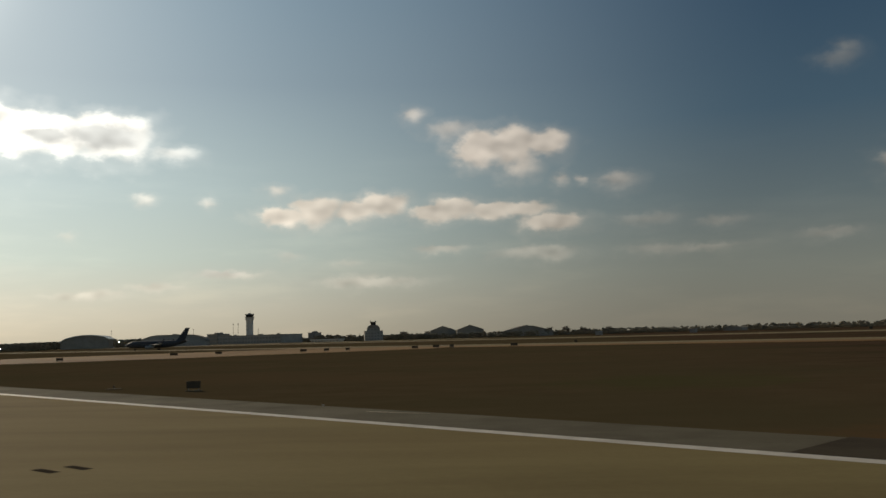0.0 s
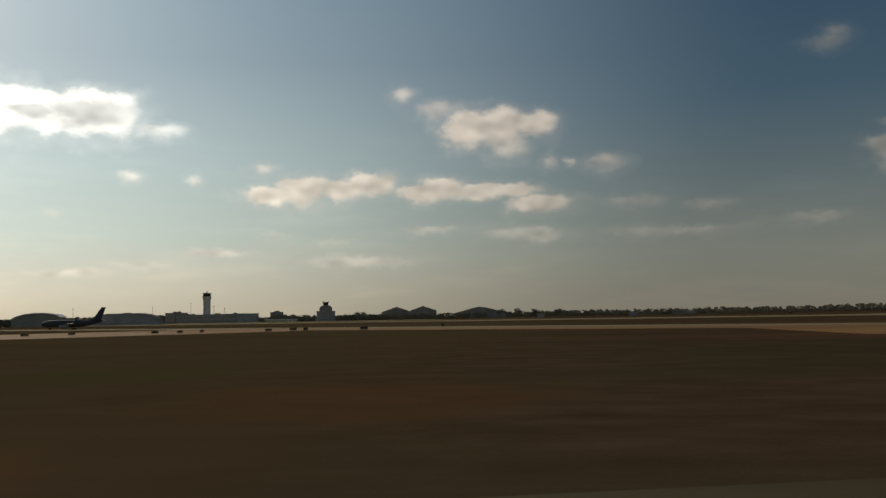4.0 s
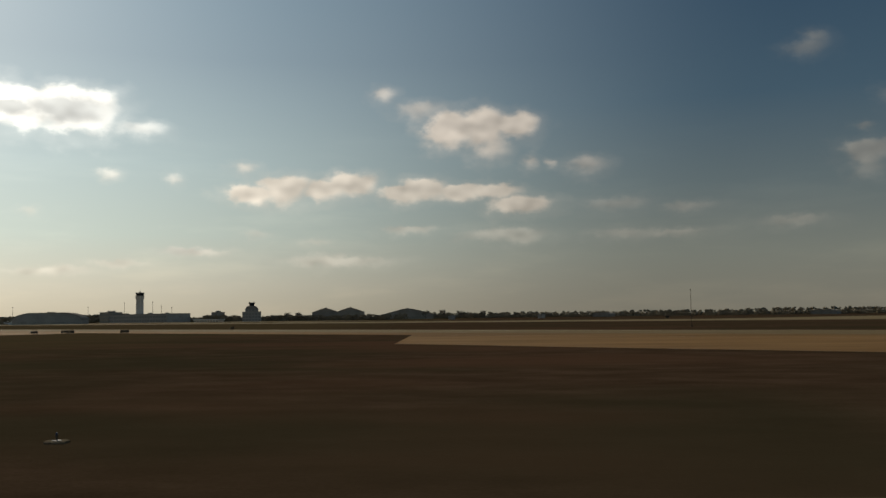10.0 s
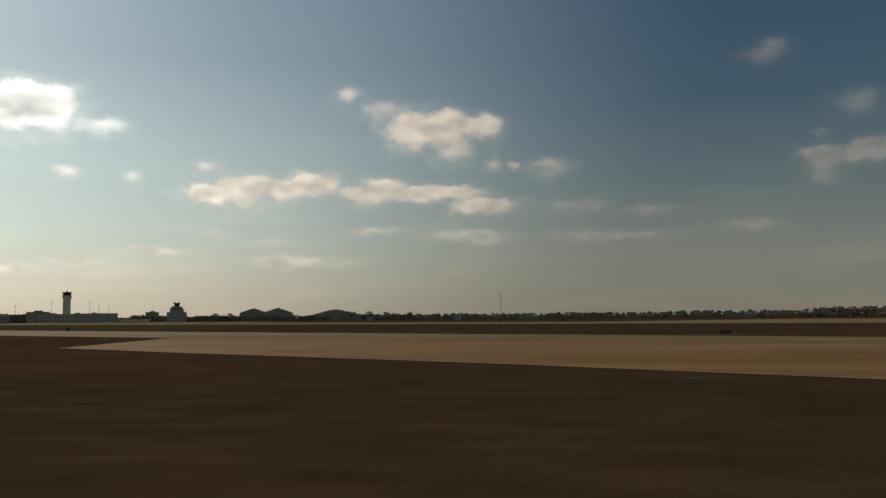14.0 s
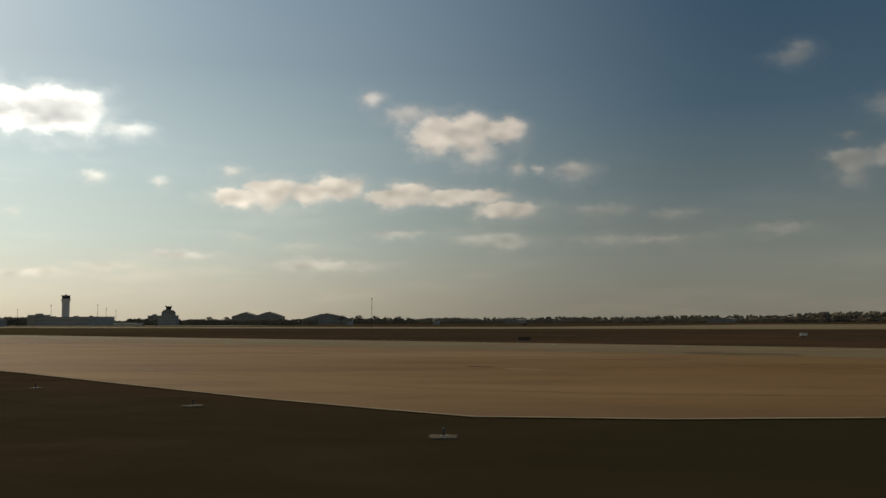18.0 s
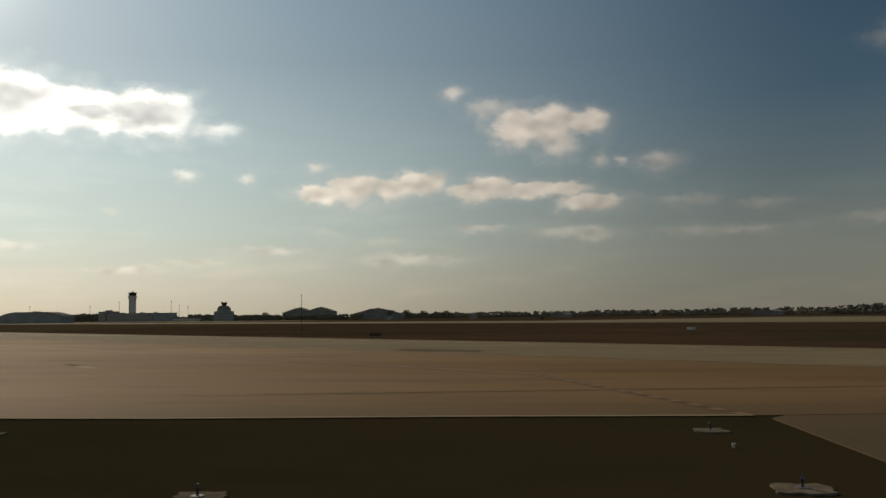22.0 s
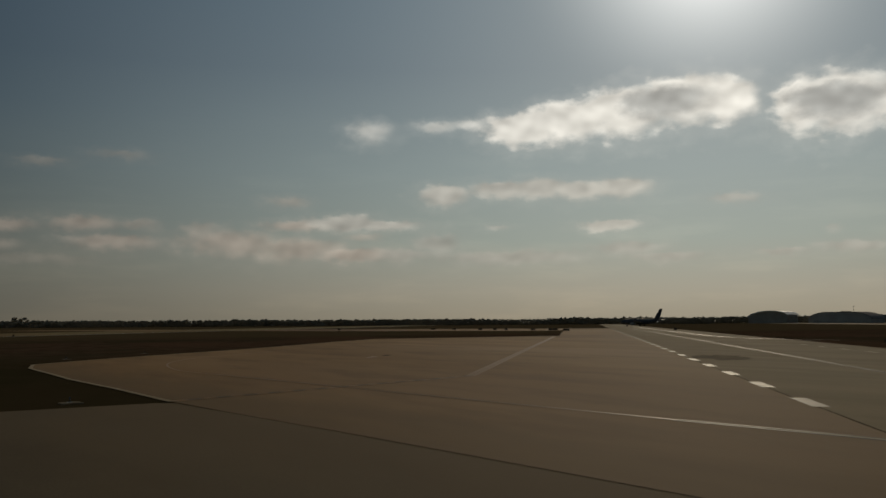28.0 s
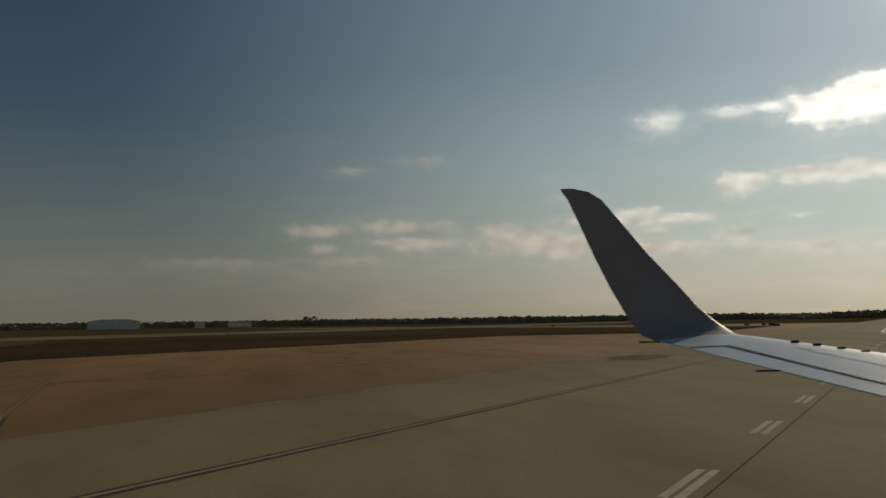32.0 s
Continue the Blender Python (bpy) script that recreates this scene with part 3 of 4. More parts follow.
strip = structure("road_taxiway_far", slab([P(-2600, 214.7), P(700, 214.7), P(700, 242.4), P(-2600, 242.4)], 0.002), CONCRETE, "long grey concrete taxiway with yellow markings", "taxiway")
junction = structure("road_junction", slab([(227.6, -60), (226.6, 40), (226.4, 43.5), (225.6, 51.0), (224.9, 57.6), (225.5, 58.5), (239.8, 60.7), (254.3, 62.8), (300, 69.6), (420, 40), (420, -60)], 0.004), JUNCTION, "grey concrete taxiway junction", "taxiway")
lane = structure("road_taxiway", slab([P(30, -36), P(30, 25.5), P(3.2, 25.5), (21.2, 20.6), (39, 25.0), (58, 29.6), (70, 30.2), (79, 30.8), (91, 31.9), (110, 32.9), (139, 34.6), (189, 38.5), (219, 41.5), (226.6, 42.5), (227.4, -60), (5, -60)], 0.0), LANE, "grey concrete taxiway that leads off the runway", "taxiway")
runway = structure("road_runway", slab([P(-1800, -36), P(30, -36), P(30, 25.5), P(-1800, 25.5)], 0.004), RUNWAY, "brown runway surface with a white edge line", "runway")
shoulder = structure("pavement_shoulder", slab([P(-1800, 25.5), P(-12, 25.5), P(-12, 30.0), P(-1800, 31.5)], 0.003), SHOULDER, "grey paved runway shoulder beside brown grass", "shoulder")
dark_shoulder = structure("pavement_dark_shoulder", slab([P(-12, 25.5), P(3, 25.5), P(3, 30.4), P(-12, 30.2)], 0.002), DARK_SHOULDER, "dark asphalt shoulder at the runway exit", "shoulder")
far_pan = structure("road_far_apron", slab([P(-150, 500), P(900, 500), P(900, 665), P(-95, 640)], -0.006), CONCRETE, "pale far apron beyond the second runway", "apron")
second = structure("road_runway_far", slab([P(-2600, 425), P(900, 425), P(900, 500), P(-2600, 500)], -0.004), CONCRETE, "pale far runway behind a strip of brown grass", "runway")
platform = structure("road_terminal_apron", slab([P(-2400, 580), P(-560, 580), P(-560, 655), P(-2400, 655)], -0.004), CONCRETE, "pale concrete apron before the terminal buildings", "apron")


def marking(name, bm, material, label):
    return tagged(new(name, mesh_of(name, bm, material)), label, "marking", kind="structure")


marking("trim_runway_edge_line", ribbon([P(-1800, 25.15), P(24, 25.15)], 0.75, 0.008), WHITE_PAINT, "solid white runway edge line, slightly worn")
marking("trim_shoulder_stripe", slab([P(-6.6, 25.7), P(-0.6, 29.4), P(0.4, 29.4), P(-5.2, 25.7)], 0.009, 0.004), YELLOW_PAINT, "pale slanted stripe painted on the runway shoulder")
marking("trim_shoulder_stripe", slab([P(-35.5, 28.8), P(-31.6, 29.5), P(-31.2, 29.5), P(-34.6, 28.8)], 0.009, 0.004), YELLOW_PAINT, "short worn stripe on the runway shoulder")


def double_line(name, points, label, width, gap, paint):
    for side in (-0.5, 0.5):
        marking(name, ribbon(points, width, 0.009, shift=side * gap), paint, label)


EDGE_TIP = (215.0, 80.7)
EDGE_END = (224.2, 58.6)
double_line("trim_edge_line", [P(-45, 196.1), EDGE_TIP], "solid pale yellow edge line on the apron", 0.36, 0.4, GLOSS_PAINT)
CENTRE_FAR = curve_through([(150, 90.5), (167.8, 75.2), (176, 69.8), (185, 66.6), (196, 65.3), (207, 67.0)], 6)
CENTRE_WORN = curve_through([(203, 66.3), (216, 68.5), (227.6, 70.4), (243, 73.0)], 6)
CENTRE = curve_through([(243, 73.0), (247, 73.8), (253, 74.9), (257.5, 75.8), (261, 76.3), (268, 75.2), (285, 71)], 6)
marking("trim_centre_line", ribbon(CENTRE_FAR, 0.2, 0.008), GLOSS_PAINT, "thin worn taxiway centre line on asphalt")


def bordered_line(points, label, edge=GLOSS_BLACK, line=TAXI_PAINT, wide=0.2):
    """A pale yellow line between two smooth black borders."""
    marking("trim_centre_line", ribbon(points, wide, 0.012), line, label)
    for side in (-wide, wide):
        marking("trim_centre_line_border", ribbon(points, wide, 0.009, shift=side), edge, "smooth black border beside " + label)


bordered_line(CENTRE_WORN, "worn yellow taxiway centre line with faint dark borders", WORN_BLACK, GLOSS_PAINT, 0.13)
bordered_line(CENTRE, "thin yellow taxiway centre line with dark borders")
bordered_line([P(-900, 225.6), P(330, 225.6)], "faded yellow taxiway line with dark borders")
for n_row, first, last, s1, step in ((214.35, -34, 1, 136.6, 11.5), (237.0, -9, 4, 137.0, 11.2)):
    for k in range(first, last):
        s0 = s1 + step * k
        bm = bmesh.new()
        if n_row < 220:
            ribbon([P(s0 - 2.3, n_row + 0.5), P(s0 + 2.3, n_row + 0.5)], 0.75, 0.010, bm)
        else:
            for side in (-0.17, 0.17):
                ribbon([P(s0 - 1.9, n_row), P(s0 + 1.9, n_row)], 0.22, 0.010, bm, shift=side)
        marking("trim_edge_dash", bm, FADED_PAINT if n_row < 220 else DASH_PAINT, "faded pale dash beside the taxiway joint")
for n_row, wide in ((214.7, 0.05), (237.62, 0.04), (242.5, 0.06)):
    marking("trim_joint", ribbon([P(-900, n_row), P(400, n_row)], wide, 0.0065), TAR, "dark tar-filled joint between pavement lanes")
marking("trim_joint", ribbon([(226.0, 58.5), (239.8, 60.8), (254.3, 62.9), (300, 69.7)], 0.05, 0.0085), TAR, "dark tar-filled joint between pavement lanes")
# row of smooth black dashes from the edge line's tip back to the grass corner, over a thin pale line
marking("trim_return_line", ribbon([EDGE_TIP, EDGE_END], 0.5, 0.007), GLOSS_PAINT, "thin pale line on the apron")
for k in range(14):
    q0, q1 = Vector((*EDGE_TIP, 0)).lerp(Vector((*EDGE_END, 0)), k / 14), Vector((*EDGE_TIP, 0)).lerp(Vector((*EDGE_END, 0)), (k + 0.55) / 14)
    marking("trim_return_dash", ribbon([q0, q1], 0.42, 0.010), FADED_BLACK, "short smooth black dash on a thin line")
for cx, cy, ln in ((178.6, 90.3, 3.4), (175.6, 93.4, 2.6)):
    marking("trim_small_mark", ribbon([Vector((cx, cy, 0)), Vector((cx, cy, 0)) + P(ln, 0)], 0.7, 0.004), GLOSS_PAINT if ln > 3.2 else TAR, "short mark on the apron asphalt")
lead = [P(-420, 232.5), P(-190, 233), P(-70, 233.8), P(-30, 235.4), P(-8, 241), P(6, 250)]
marking("trim_curved_line", ribbon(curve_through([(p.x, p.y) for p in lead], 8), 0.5, 0.009), YELLOW_PAINT, "curved pale yellow lead-in line on the taxiway")
for cx, cy in ((-15.9, 25.8), (-15.2, 26.4)):
    marking("trim_scuff_mark", ribbon([Vector((cx, cy, 0)), Vector((cx, cy, 0)) + P(1.3, 0.1)], 0.35, 0.0075), TAR, "dark scuff on the runway surface")
STAIN = surface("dark_pavement_stain", [(0.0, (0.11, 0.086, 0.052)), (0.5, (0.145, 0.114, 0.07)), (1.0, (0.185, 0.147, 0.092))], 0.4, 9.0, 0.9, bump=0.2, spec=0.01)


def stain(s0, n0, ls, ln, seed, label):
    """A ragged dark stain on the pavement."""
    rng = random.Random(seed)
    ring = [P(s0 + ls * math.cos(a) * rng.uniform(0.6, 1.1), n0 + ln * math.sin(a) * rng.uniform(0.6, 1.1)) for a in [k * math.tau / 22 for k in range(22)]]
    marking("trim_stain", slab(ring, 0.0055, 0.002), STAIN, label)


stain(86, 218.3, 7.5, 3.0, 3, "ragged dark stain on the grey concrete")
# thin pale rim where the apron meets the grass
marking("trim_apron_rim", ribbon(GRASS_EDGE, 0.34, 0.003), RIM, "thin pale rim along the apron edge")


# ---- things on the airfield ----
def edge_light(x, y, size=1.3, turn=0.0):
    """A taxiway edge light on its square concrete pad."""
    e = base("edge_light", pose(x, y, -0.04, 0, 0, turn), "blue taxiway edge light on a square concrete pad in grass", "airfield light", "lights along the taxiway")
    # grass has grown over the pad's rim, so its outline is uneven
    rng = random.Random(int(x * 10 + y))
    ring = []
    for k in range(20):
        a = k * math.tau / 20
        r = 0.5 * size / max(abs(math.cos(a)), abs(math.sin(a))) * rng.uniform(0.72, 1.03)
        ring.append((r * math.cos(a), r * math.sin(a)))
    part("pad", slab(ring, 0.05, 0.05), PAD, e, "weathered pale concrete pad")
    part("base_plate", pipe(0.14, 0.14, 0.02, (0, 0, 0.05), 14), GALVANISED, e)
    part("stem", pipe(0.03, 0.025, 0.14, (0, 0, 0.07), 10), DARK_METAL, e)
    part("collar", pipe(0.045, 0.045, 0.04, (0, 0, 0.19), 12), DARK_METAL, e)
    bm = pipe(0.04, 0.025, 0.08, (0, 0, 0.23), 12)
    part("lens", bm, BLUE_GLASS, e, "blue glass lens")
    return e


for lx, ly, sz, tn in ((86.4, 40.9, 0.75, 8), (151.9, 70.8, 0.9, 40), (164.9, 60.3, 0.95, 40), (176.8, 50.1, 0.95, 5), (199.3, 51.7, 1.05, 3), (222.4, 54.2, 1.1, 4), (223.1, 44.9, 1.2, 2), (210.7, 42.8, 1.2, 2), (24.5, 22.2, 0.6, 10), (-37.6, 72.4, 1.3, 20)):
    edge_light(lx, ly, sz, tn)


def marker_stake(x, y):
    e = base("marker_stake", pose(x, y, -0.04), "small pale marker stake standing in short grass", "marker", "marker stakes")
    part("stake", box((0.06, 0.06, 0.08), (0, 0, 0), 0.008), WHITE_PAINT, e)
    part("cap", pipe(0.06, 0.05, 0.05, (0, 0, 0.08), 10), WHITE_PAINT, e)


for lx, ly in ((222.6, 50.8), (-13.0, 48.6)):
    marker_stake(lx, ly)


def taxi_sign(x, y, wide=1.6, high=0.7, turn=0.0, face=SIGN_BACK, label="dark back of a low taxiway sign on short legs"):
    e = base("taxiway_sign", pose(x, y, -0.04, 0, 0, turn), label, "airfield sign", "taxiway signs")
    part("footing", box((wide * 1.15, 0.7, 0.08), (0, 0, 0), 0.01), PAD, e, "pale concrete footing")
    part("panel", box((wide, 0.16, high), (0, 0, 0.22), 0.02), face, e)
    part("frame", box((wide + 0.06, 0.2, 0.06), (0, 0, 0.22 + high), 0.01), SIGN_BACK, e)
    for sx in (-0.38, 0, 0.38) if wide > 2 else (-0.36, 0.36):
        part("leg", pipe(0.035, 0.035, 0.16, (sx * wide, 0, 0.08), 8), GALVANISED, e)
    return e


for lx, ly, wd, hg, tn in ((-28.1, 66.7, 1.05, 0.5, 20), (-124, 211, 1.6, 0.6, 30), (-114, 256, 2.2, 0.5, 35), (-102, 261, 2.0, 0.5, 35), (-75, 259, 2.0, 0.6, 40), (-69, 263, 1.6, 0.6, 40),
                           (-63, 265, 1.3, 0.6, 40), (-42.4, 265, 2.0, 0.6, 40), (-37, 272.5, 2.2, 0.6, 40), (-31.4, 266, 1.4, 0.7, 40), (-12.5, 260, 2.4, 0.7, 40), (6, 299, 1.2, 0.8, 40),
                           (181.5, 176, 2.1, 0.5, 5), (332, 383, 2.8, 0.8, 0), (188, 568, 2.2, 1.2, 0)):
    taxi_sign(lx, ly, wd, hg, tn)
taxi_sign(237.6, 205.0, 1.5, 0.55, 5, WHITE_WALL, "white taxiway sign panel on short legs")


def slim_mast(x, y, high, label, radius=0.14, paint=DARK_METAL):
    e = base("mast", pose(x, y, -0.04), label, "mast", "masts on the airfield")
    part("footing", box((radius * 8, radius * 8, 0.25), (0, 0, 0), 0.03), paint, e)
    part("pole", pipe(radius, radius * 0.45, high - 0.3, (0, 0, 0.25), 8), paint, e)
    part("head", box((radius * 2.6, radius * 2, radius * 4), (0, 0, high - 0.1), 0.02), paint, e)
    for k in (0.45, 0.72):
        part("collar", pipe(radius * 1.2, radius * 1.2, 0.2, (0, 0, high * k), 8), paint, e)
    return e


slim_mast(143.8, 248.5, 9.3, "thin dull mast standing in the grass", 0.085, SIGN_BACK)


# ---- terminal side ----
FACE = math.degrees(-ALONG)


def control_tower():
    e = base("control_tower", pose(*P(-1068, 669), 0, 0, FACE), "tall grey concrete control tower with a dark glazed cab", "control tower")
    bm = bmesh.new()
    prof = [(4.6, 0), (4.5, 28), (4.5, 31.5), (5.3, 32.6), (5.3, 36.0)]
    rings = [[bm.verts.new((r * math.cos(a * math.tau / 8 + 0.39) * 1.08, r * math.sin(a * math.tau / 8 + 0.39) * 1.08, z)) for a in range(8)] for r, z in prof]
    for a, b in zip(rings, rings[1:]):
        for i in range(8):
            bm.faces.new((a[i], a[(i + 1) % 8], b[(i + 1) % 8], b[i]))
    bm.faces.new(rings[-1]), bm.faces.new(rings[0][::-1])
    part("shaft", bm, TOWER_WALL, e)
    for k in range(4):
        part("window", box((1.2, 0.3, 1.6), (0, -4.75, 6 + 6 * k), 0.05), GLASS_DARK, e)
    part("gallery", pipe(6.6, 6.6, 0.5, (0, 0, 36.0), 8), WALL_GREY, e)
    rail = part("railing", pipe(6.5, 6.5, 0.08, (0, 0, 37.4), 8), DARK_METAL, e)
    for i in range(8):
        a = i * math.tau / 8
        part("post", box((0.08, 0.08, 0.9), (6.4 * math.cos(a), 6.4 * math.sin(a), 36.5)), DARK_METAL, rail)
    part("cab", pipe(5.0, 5.8, 3.4, (0, 0, 36.5), 8), GLASS_DARK, e, "dark tinted glazed cab")
    roof = part("roof", pipe(6.6, 6.0, 0.9, (0, 0, 39.9), 8), ROOF_DARK, e)
    part("hatch", box((2.4, 2.4, 1.2), (0, 0, 40.8), 0.1), ROOF_DARK, roof)
    part("aerial", pipe(0.12, 0.05, 4.0, (1.6, 0, 41.0), 6), DARK_METAL, roof)
    part("aerial", pipe(0.12, 0.05, 3.0, (-1.8, 0.5, 41.0), 6), DARK_METAL, roof)


def block(name, s, n, wide, deep, high, label, category, wall, storeys=2, bays=8, turn=0.0, roof_kit=True, group=""):
    """A flat-roofed building with storeys of windows, a parapet and roof plant."""
    e = base(name, pose(*P(s, n), 0, 0, FACE + turn), label, category, group)
    part("wall", box((wide, deep, high), (0, 0, 0), 0.05), wall, e)
    part("parapet", box((wide + 0.6, deep + 0.6, 0.6), (0, 0, high), 0.05), ROOF_DARK, e)
    step = wide / bays
    for k in range(storeys):
        z = 1.2 + k * (high - 1.2) / storeys
        for i in range(bays):
            part("window", box((step * 0.6, 0.25, (high / storeys) * 0.45), (-wide / 2 + (i + 0.5) * step, -deep / 2 - 0.06, z), 0.03), FAR_WINDOW, e)
    if roof_kit:
        rng = random.Random(int(s))
        for i in range(4):
            part("roof_unit", box((rng.uniform(3, 7), 3, rng.uniform(1.2, 2.6)), (rng.uniform(-0.42, 0.42) * wide, rng.uniform(-1, 2), high + 0.6), 0.1), ROOF_DARK, e)
    return e


def hangar(s, n, wide, deep, eave, peak, label, arched=False, wall=WALL_GREY, flat=0.12, turn=0.0):
    e = base("hangar", pose(*P(s, n), 0, 0, FACE + turn), label, "hangar", "hangars beside the terminal")
    h = wide / 2
    if arched:
        crown = [(h * math.cos(a), eave + (peak - eave) * min(1.0, 1.15 * math.sin(a))) for a in [math.pi * i / 18 for i in range(19)]]
    else:
        crown = [(h, eave), (h * flat, peak), (-h * flat, peak), (-h, eave)]
    part("wall", prism([(h * 0.985, 0)] + [(x * 0.985, z - 0.25) for x, z in crown] + [(-h * 0.985, 0)], deep), wall, e)
    part("roof", prism(crown + [(x * 0.98, z - 0.2) for x, z in reversed(crown)], deep + 2.0), ROOF_DARK, e)
    doors = 6
    dw = wide * 0.8 / doors
    for i in range(doors):
        d = part("door", box((dw * 0.97, 0.3, eave * 0.8), (-wide * 0.4 + (i + 0.5) * dw, -deep / 2 - 0.16 - 0.12 * (i % 2), 0), 0.04), wall, e)
        part("rail", box((dw * 0.9, 0.12, 0.15), (-wide * 0.4 + (i + 0.5) * dw, -deep / 2 - 0.4, eave * 0.4)), DARK_METAL, d)
    part("vent", box((wide * 0.06, deep * 0.5, 0.9), (0, 0, peak - 0.05), 0.05), ROOF_DARK, e)
    return e


def stepped_building():
    e = base("stepped_building", pose(*P(-803, 669), 0, 0, FACE + 54), "stepped grey office building with a flared glazed top", "office building")
    for wide, z, high in ((21, 0, 11.4), (14.6, 11.4, 3.2)):
        tier = part("tier", box((wide, wide * 0.8, high), (0, 0, z), 0.1), WALL_GREY, e)
        part("ledge", box((wide + 0.6, wide * 0.8 + 0.6, 0.3), (0, 0, z + high - 0.3), 0.04), WALL_TAN, tier)
        nb = max(3, int(wide / 3.4))
        for k in range(3 if z < 1 else 1):
            for i in range(nb):
                part("window", box((wide / nb * 0.6, 0.25, 1.5), (-wide / 2 + (i + 0.5) * wide / nb, -wide * 0.4 - 0.06, z + 1.0 + 3.4 * k), 0.03), FAR_WINDOW, tier)
    dome = [(7.0, 14.6), (6.4, 16.0), (5.2, 17.2), (3.4, 18.0), (-3.4, 18.0), (-5.2, 17.2), (-6.4, 16.0), (-7.0, 14.6)]
    part("curved_roof", prism(dome, 11.0), ROOF_DARK, e)
    top = part("cab", pipe(2.6, 3.4, 3.4, (0, 0, 17.9), 8), GLASS_DARK, e, "dark glazed top room")
    part("roof", pipe(3.7, 3.9, 0.6, (0, 0, 21.3), 8), ROOF_DARK, top)
    for sx in (-1, 1):
        part("fin", box((1.0, 1.0, 0.9), (sx * 2.7, 0, 21.9), 0.08), ROOF_DARK, top)


def pale_roof_hall(x, y):
    e = base("arena_hall", pose(x, y, 0, 0, 0, FACE + 55), "large hall with a pale white membrane roof", "hall")
    crown = [(-28, 8.6), (-22, 12.4), (-11, 15.4), (0, 16.6), (11, 16.4), (22, 14.6), (28, 11.4)]
    part("wall", prism([(-26.5, 0)] + [(x * 0.95, z - 0.9) for x, z in crown] + [(26.5, 0)], 34), WALL_TAN, e)
    part("roof", prism(crown + [(x, z - 0.8) for x, z in reversed(crown)], 37), ROOF_PALE, e, "pale white membrane roof")
    for sx in (-20, -5, 10, 24):
        part("mast", pipe(0.3, 0.2, 12.0, (sx, -15.6, 0), 8), GALVANISED, e)


def low_canopy():
    e = base("low_shed", pose(*P(-880, 660), 0, 0, FACE), "long low white shed before the terminal", "shed")
    part("wall", box((54, 8, 2.3), (0, 0, 0), 0.05), WHITE_WALL, e)
    part("roof", box((57, 10, 0.9), (0, 0, 2.3), 0.1), ROOF_PALE, e)
    for i in range(9):
        part("door", box((3.6, 0.2, 1.9), (-24 + 6 * i, -4.06, 0), 0.03), WALL_GREY, e)


control_tower()
block("terminal_building", -1058, 676, 160, 34, 11.0, "long low grey terminal building under the control tower", "terminal", WALL_GREY, 2, 22)
block("office_block", -1150, 668, 28, 20, 14.6, "small grey block on the terminal roofline", "building", WALL_TAN, 3, 6)
block("plant_building", -1199, 874, 17, 14, 14.0, "small dark plant building behind the terminal", "building", WALL_TAN, 3, 4)
stepped_building()
hangar(-985, 515, 76, 46, 5.0, 13.6, "wide hangar with a low curved roof", True, turn=55)
hangar(-785, 764, 31, 40, 9.8, 14.4, "grey hangar with a low pitched roof and sliding doors", wall=WALL_TAN, turn=47)
hangar(-739, 764, 32, 40, 9.6, 14.4, "grey hangar with a low pitched roof and sliding doors", wall=WALL_TAN, turn=47)
hangar(-695, 815, 60, 44, 5.8, 12.2, "dark hangar with a low pitched roof and sliding doors", False, WALL_TAN, 0.18, turn=47)
pale_roof_hall(-561, 1015)
low_canopy()
for ls, ln, lh, lr in ((-1600, 975, 38, 0.55), (-1570, 978, 30, 0.5), (-1530, 978, 26, 0.5), (-1216, 665, 23, 0.35), (-1104, 665, 27, 0.35), (-1500, 665, 27, 0.4)):
    q = P(ls, ln)
    slim_mast(q.x, q.y, lh, "tall dark floodlight mast beyond the terminal", lr)


def shed_at(x, y, turn, wide, high, deep, label, wall=WHITE_WALL):
    e = base("storage_shed", pose(x, y, -0.04, 0, 0, turn), label, "shed", "sheds at the edge of the airfield")
    part("wall", box((wide, deep, high * 0.8), (0, 0, 0), 0.1), wall, e)
    h = wide / 2 + 0.6
    part("roof", prism([(h, high * 0.78), (h * 0.55, high), (-h * 0.55, high), (-h, high * 0.78)], deep + 1), wall, e)
    for i in range(6):
        part("door", box((wide / 9, 0.2, high * 0.5), (-wide * 0.4 + i * wide * 0.16, -deep / 2 - 0.05, 0), 0.04), wall, e)


def by_angle(az, dist, eye=(282.54, 84.28)):
    return eye[0] - math.sin(radians(az)) * dist, eye[1] + math.cos(radians(az)) * dist


for az, dist, wd, hg in ((99.9, 950, 49, 9.8), (94.9, 950, 10, 6.6), (92.5, 1050, 26, 6.0)):
    sx, sy = by_angle(az, dist)
    shed_at(sx, sy, az, wd, hg, 20, "pale storage shed among trees at the airfield edge")
for sn, ss, wd in ((870, -455, 20), (880, -230, 22), (870, -60, 20)):
    q = P(ss, sn)
    shed_at(q.x, q.y, FACE, wd, 4.2, 12, "low pale shed before the far trees", WALL_TAN)


q = P(-1214, 549)
shed_at(q.x, q.y, FACE + 50, 26, 5.0, 12, "low pale-roofed shed beside the wide hangar", ROOF_PALE)
for ss, sn in ((-475, 657), (-400, 690)):
    q = P(ss, sn)
    shed_at(q.x, q.y, FACE, 5, 3.4, 4, "small grey hut before the far trees", WALL_GREY)


def distant_lamp(x, y, z, size):
    e = base("field_lamp", pose(x, y, 0), "bright white lamp far across the airfield", "lamp", "far airfield lamps")
    part("pole", pipe(0.12, 0.08, z, (0, 0, 0), 8), DARK_METAL, e)
    bm = bmesh.new()
    bmesh.ops.create_uvsphere(bm, u_segments=12, v_segments=8, radius=size, matrix=Matrix.Translation((0, 0, z + size)))
    part("bulb", bm, LAMP_WHITE, e, "glowing white lamp", True)


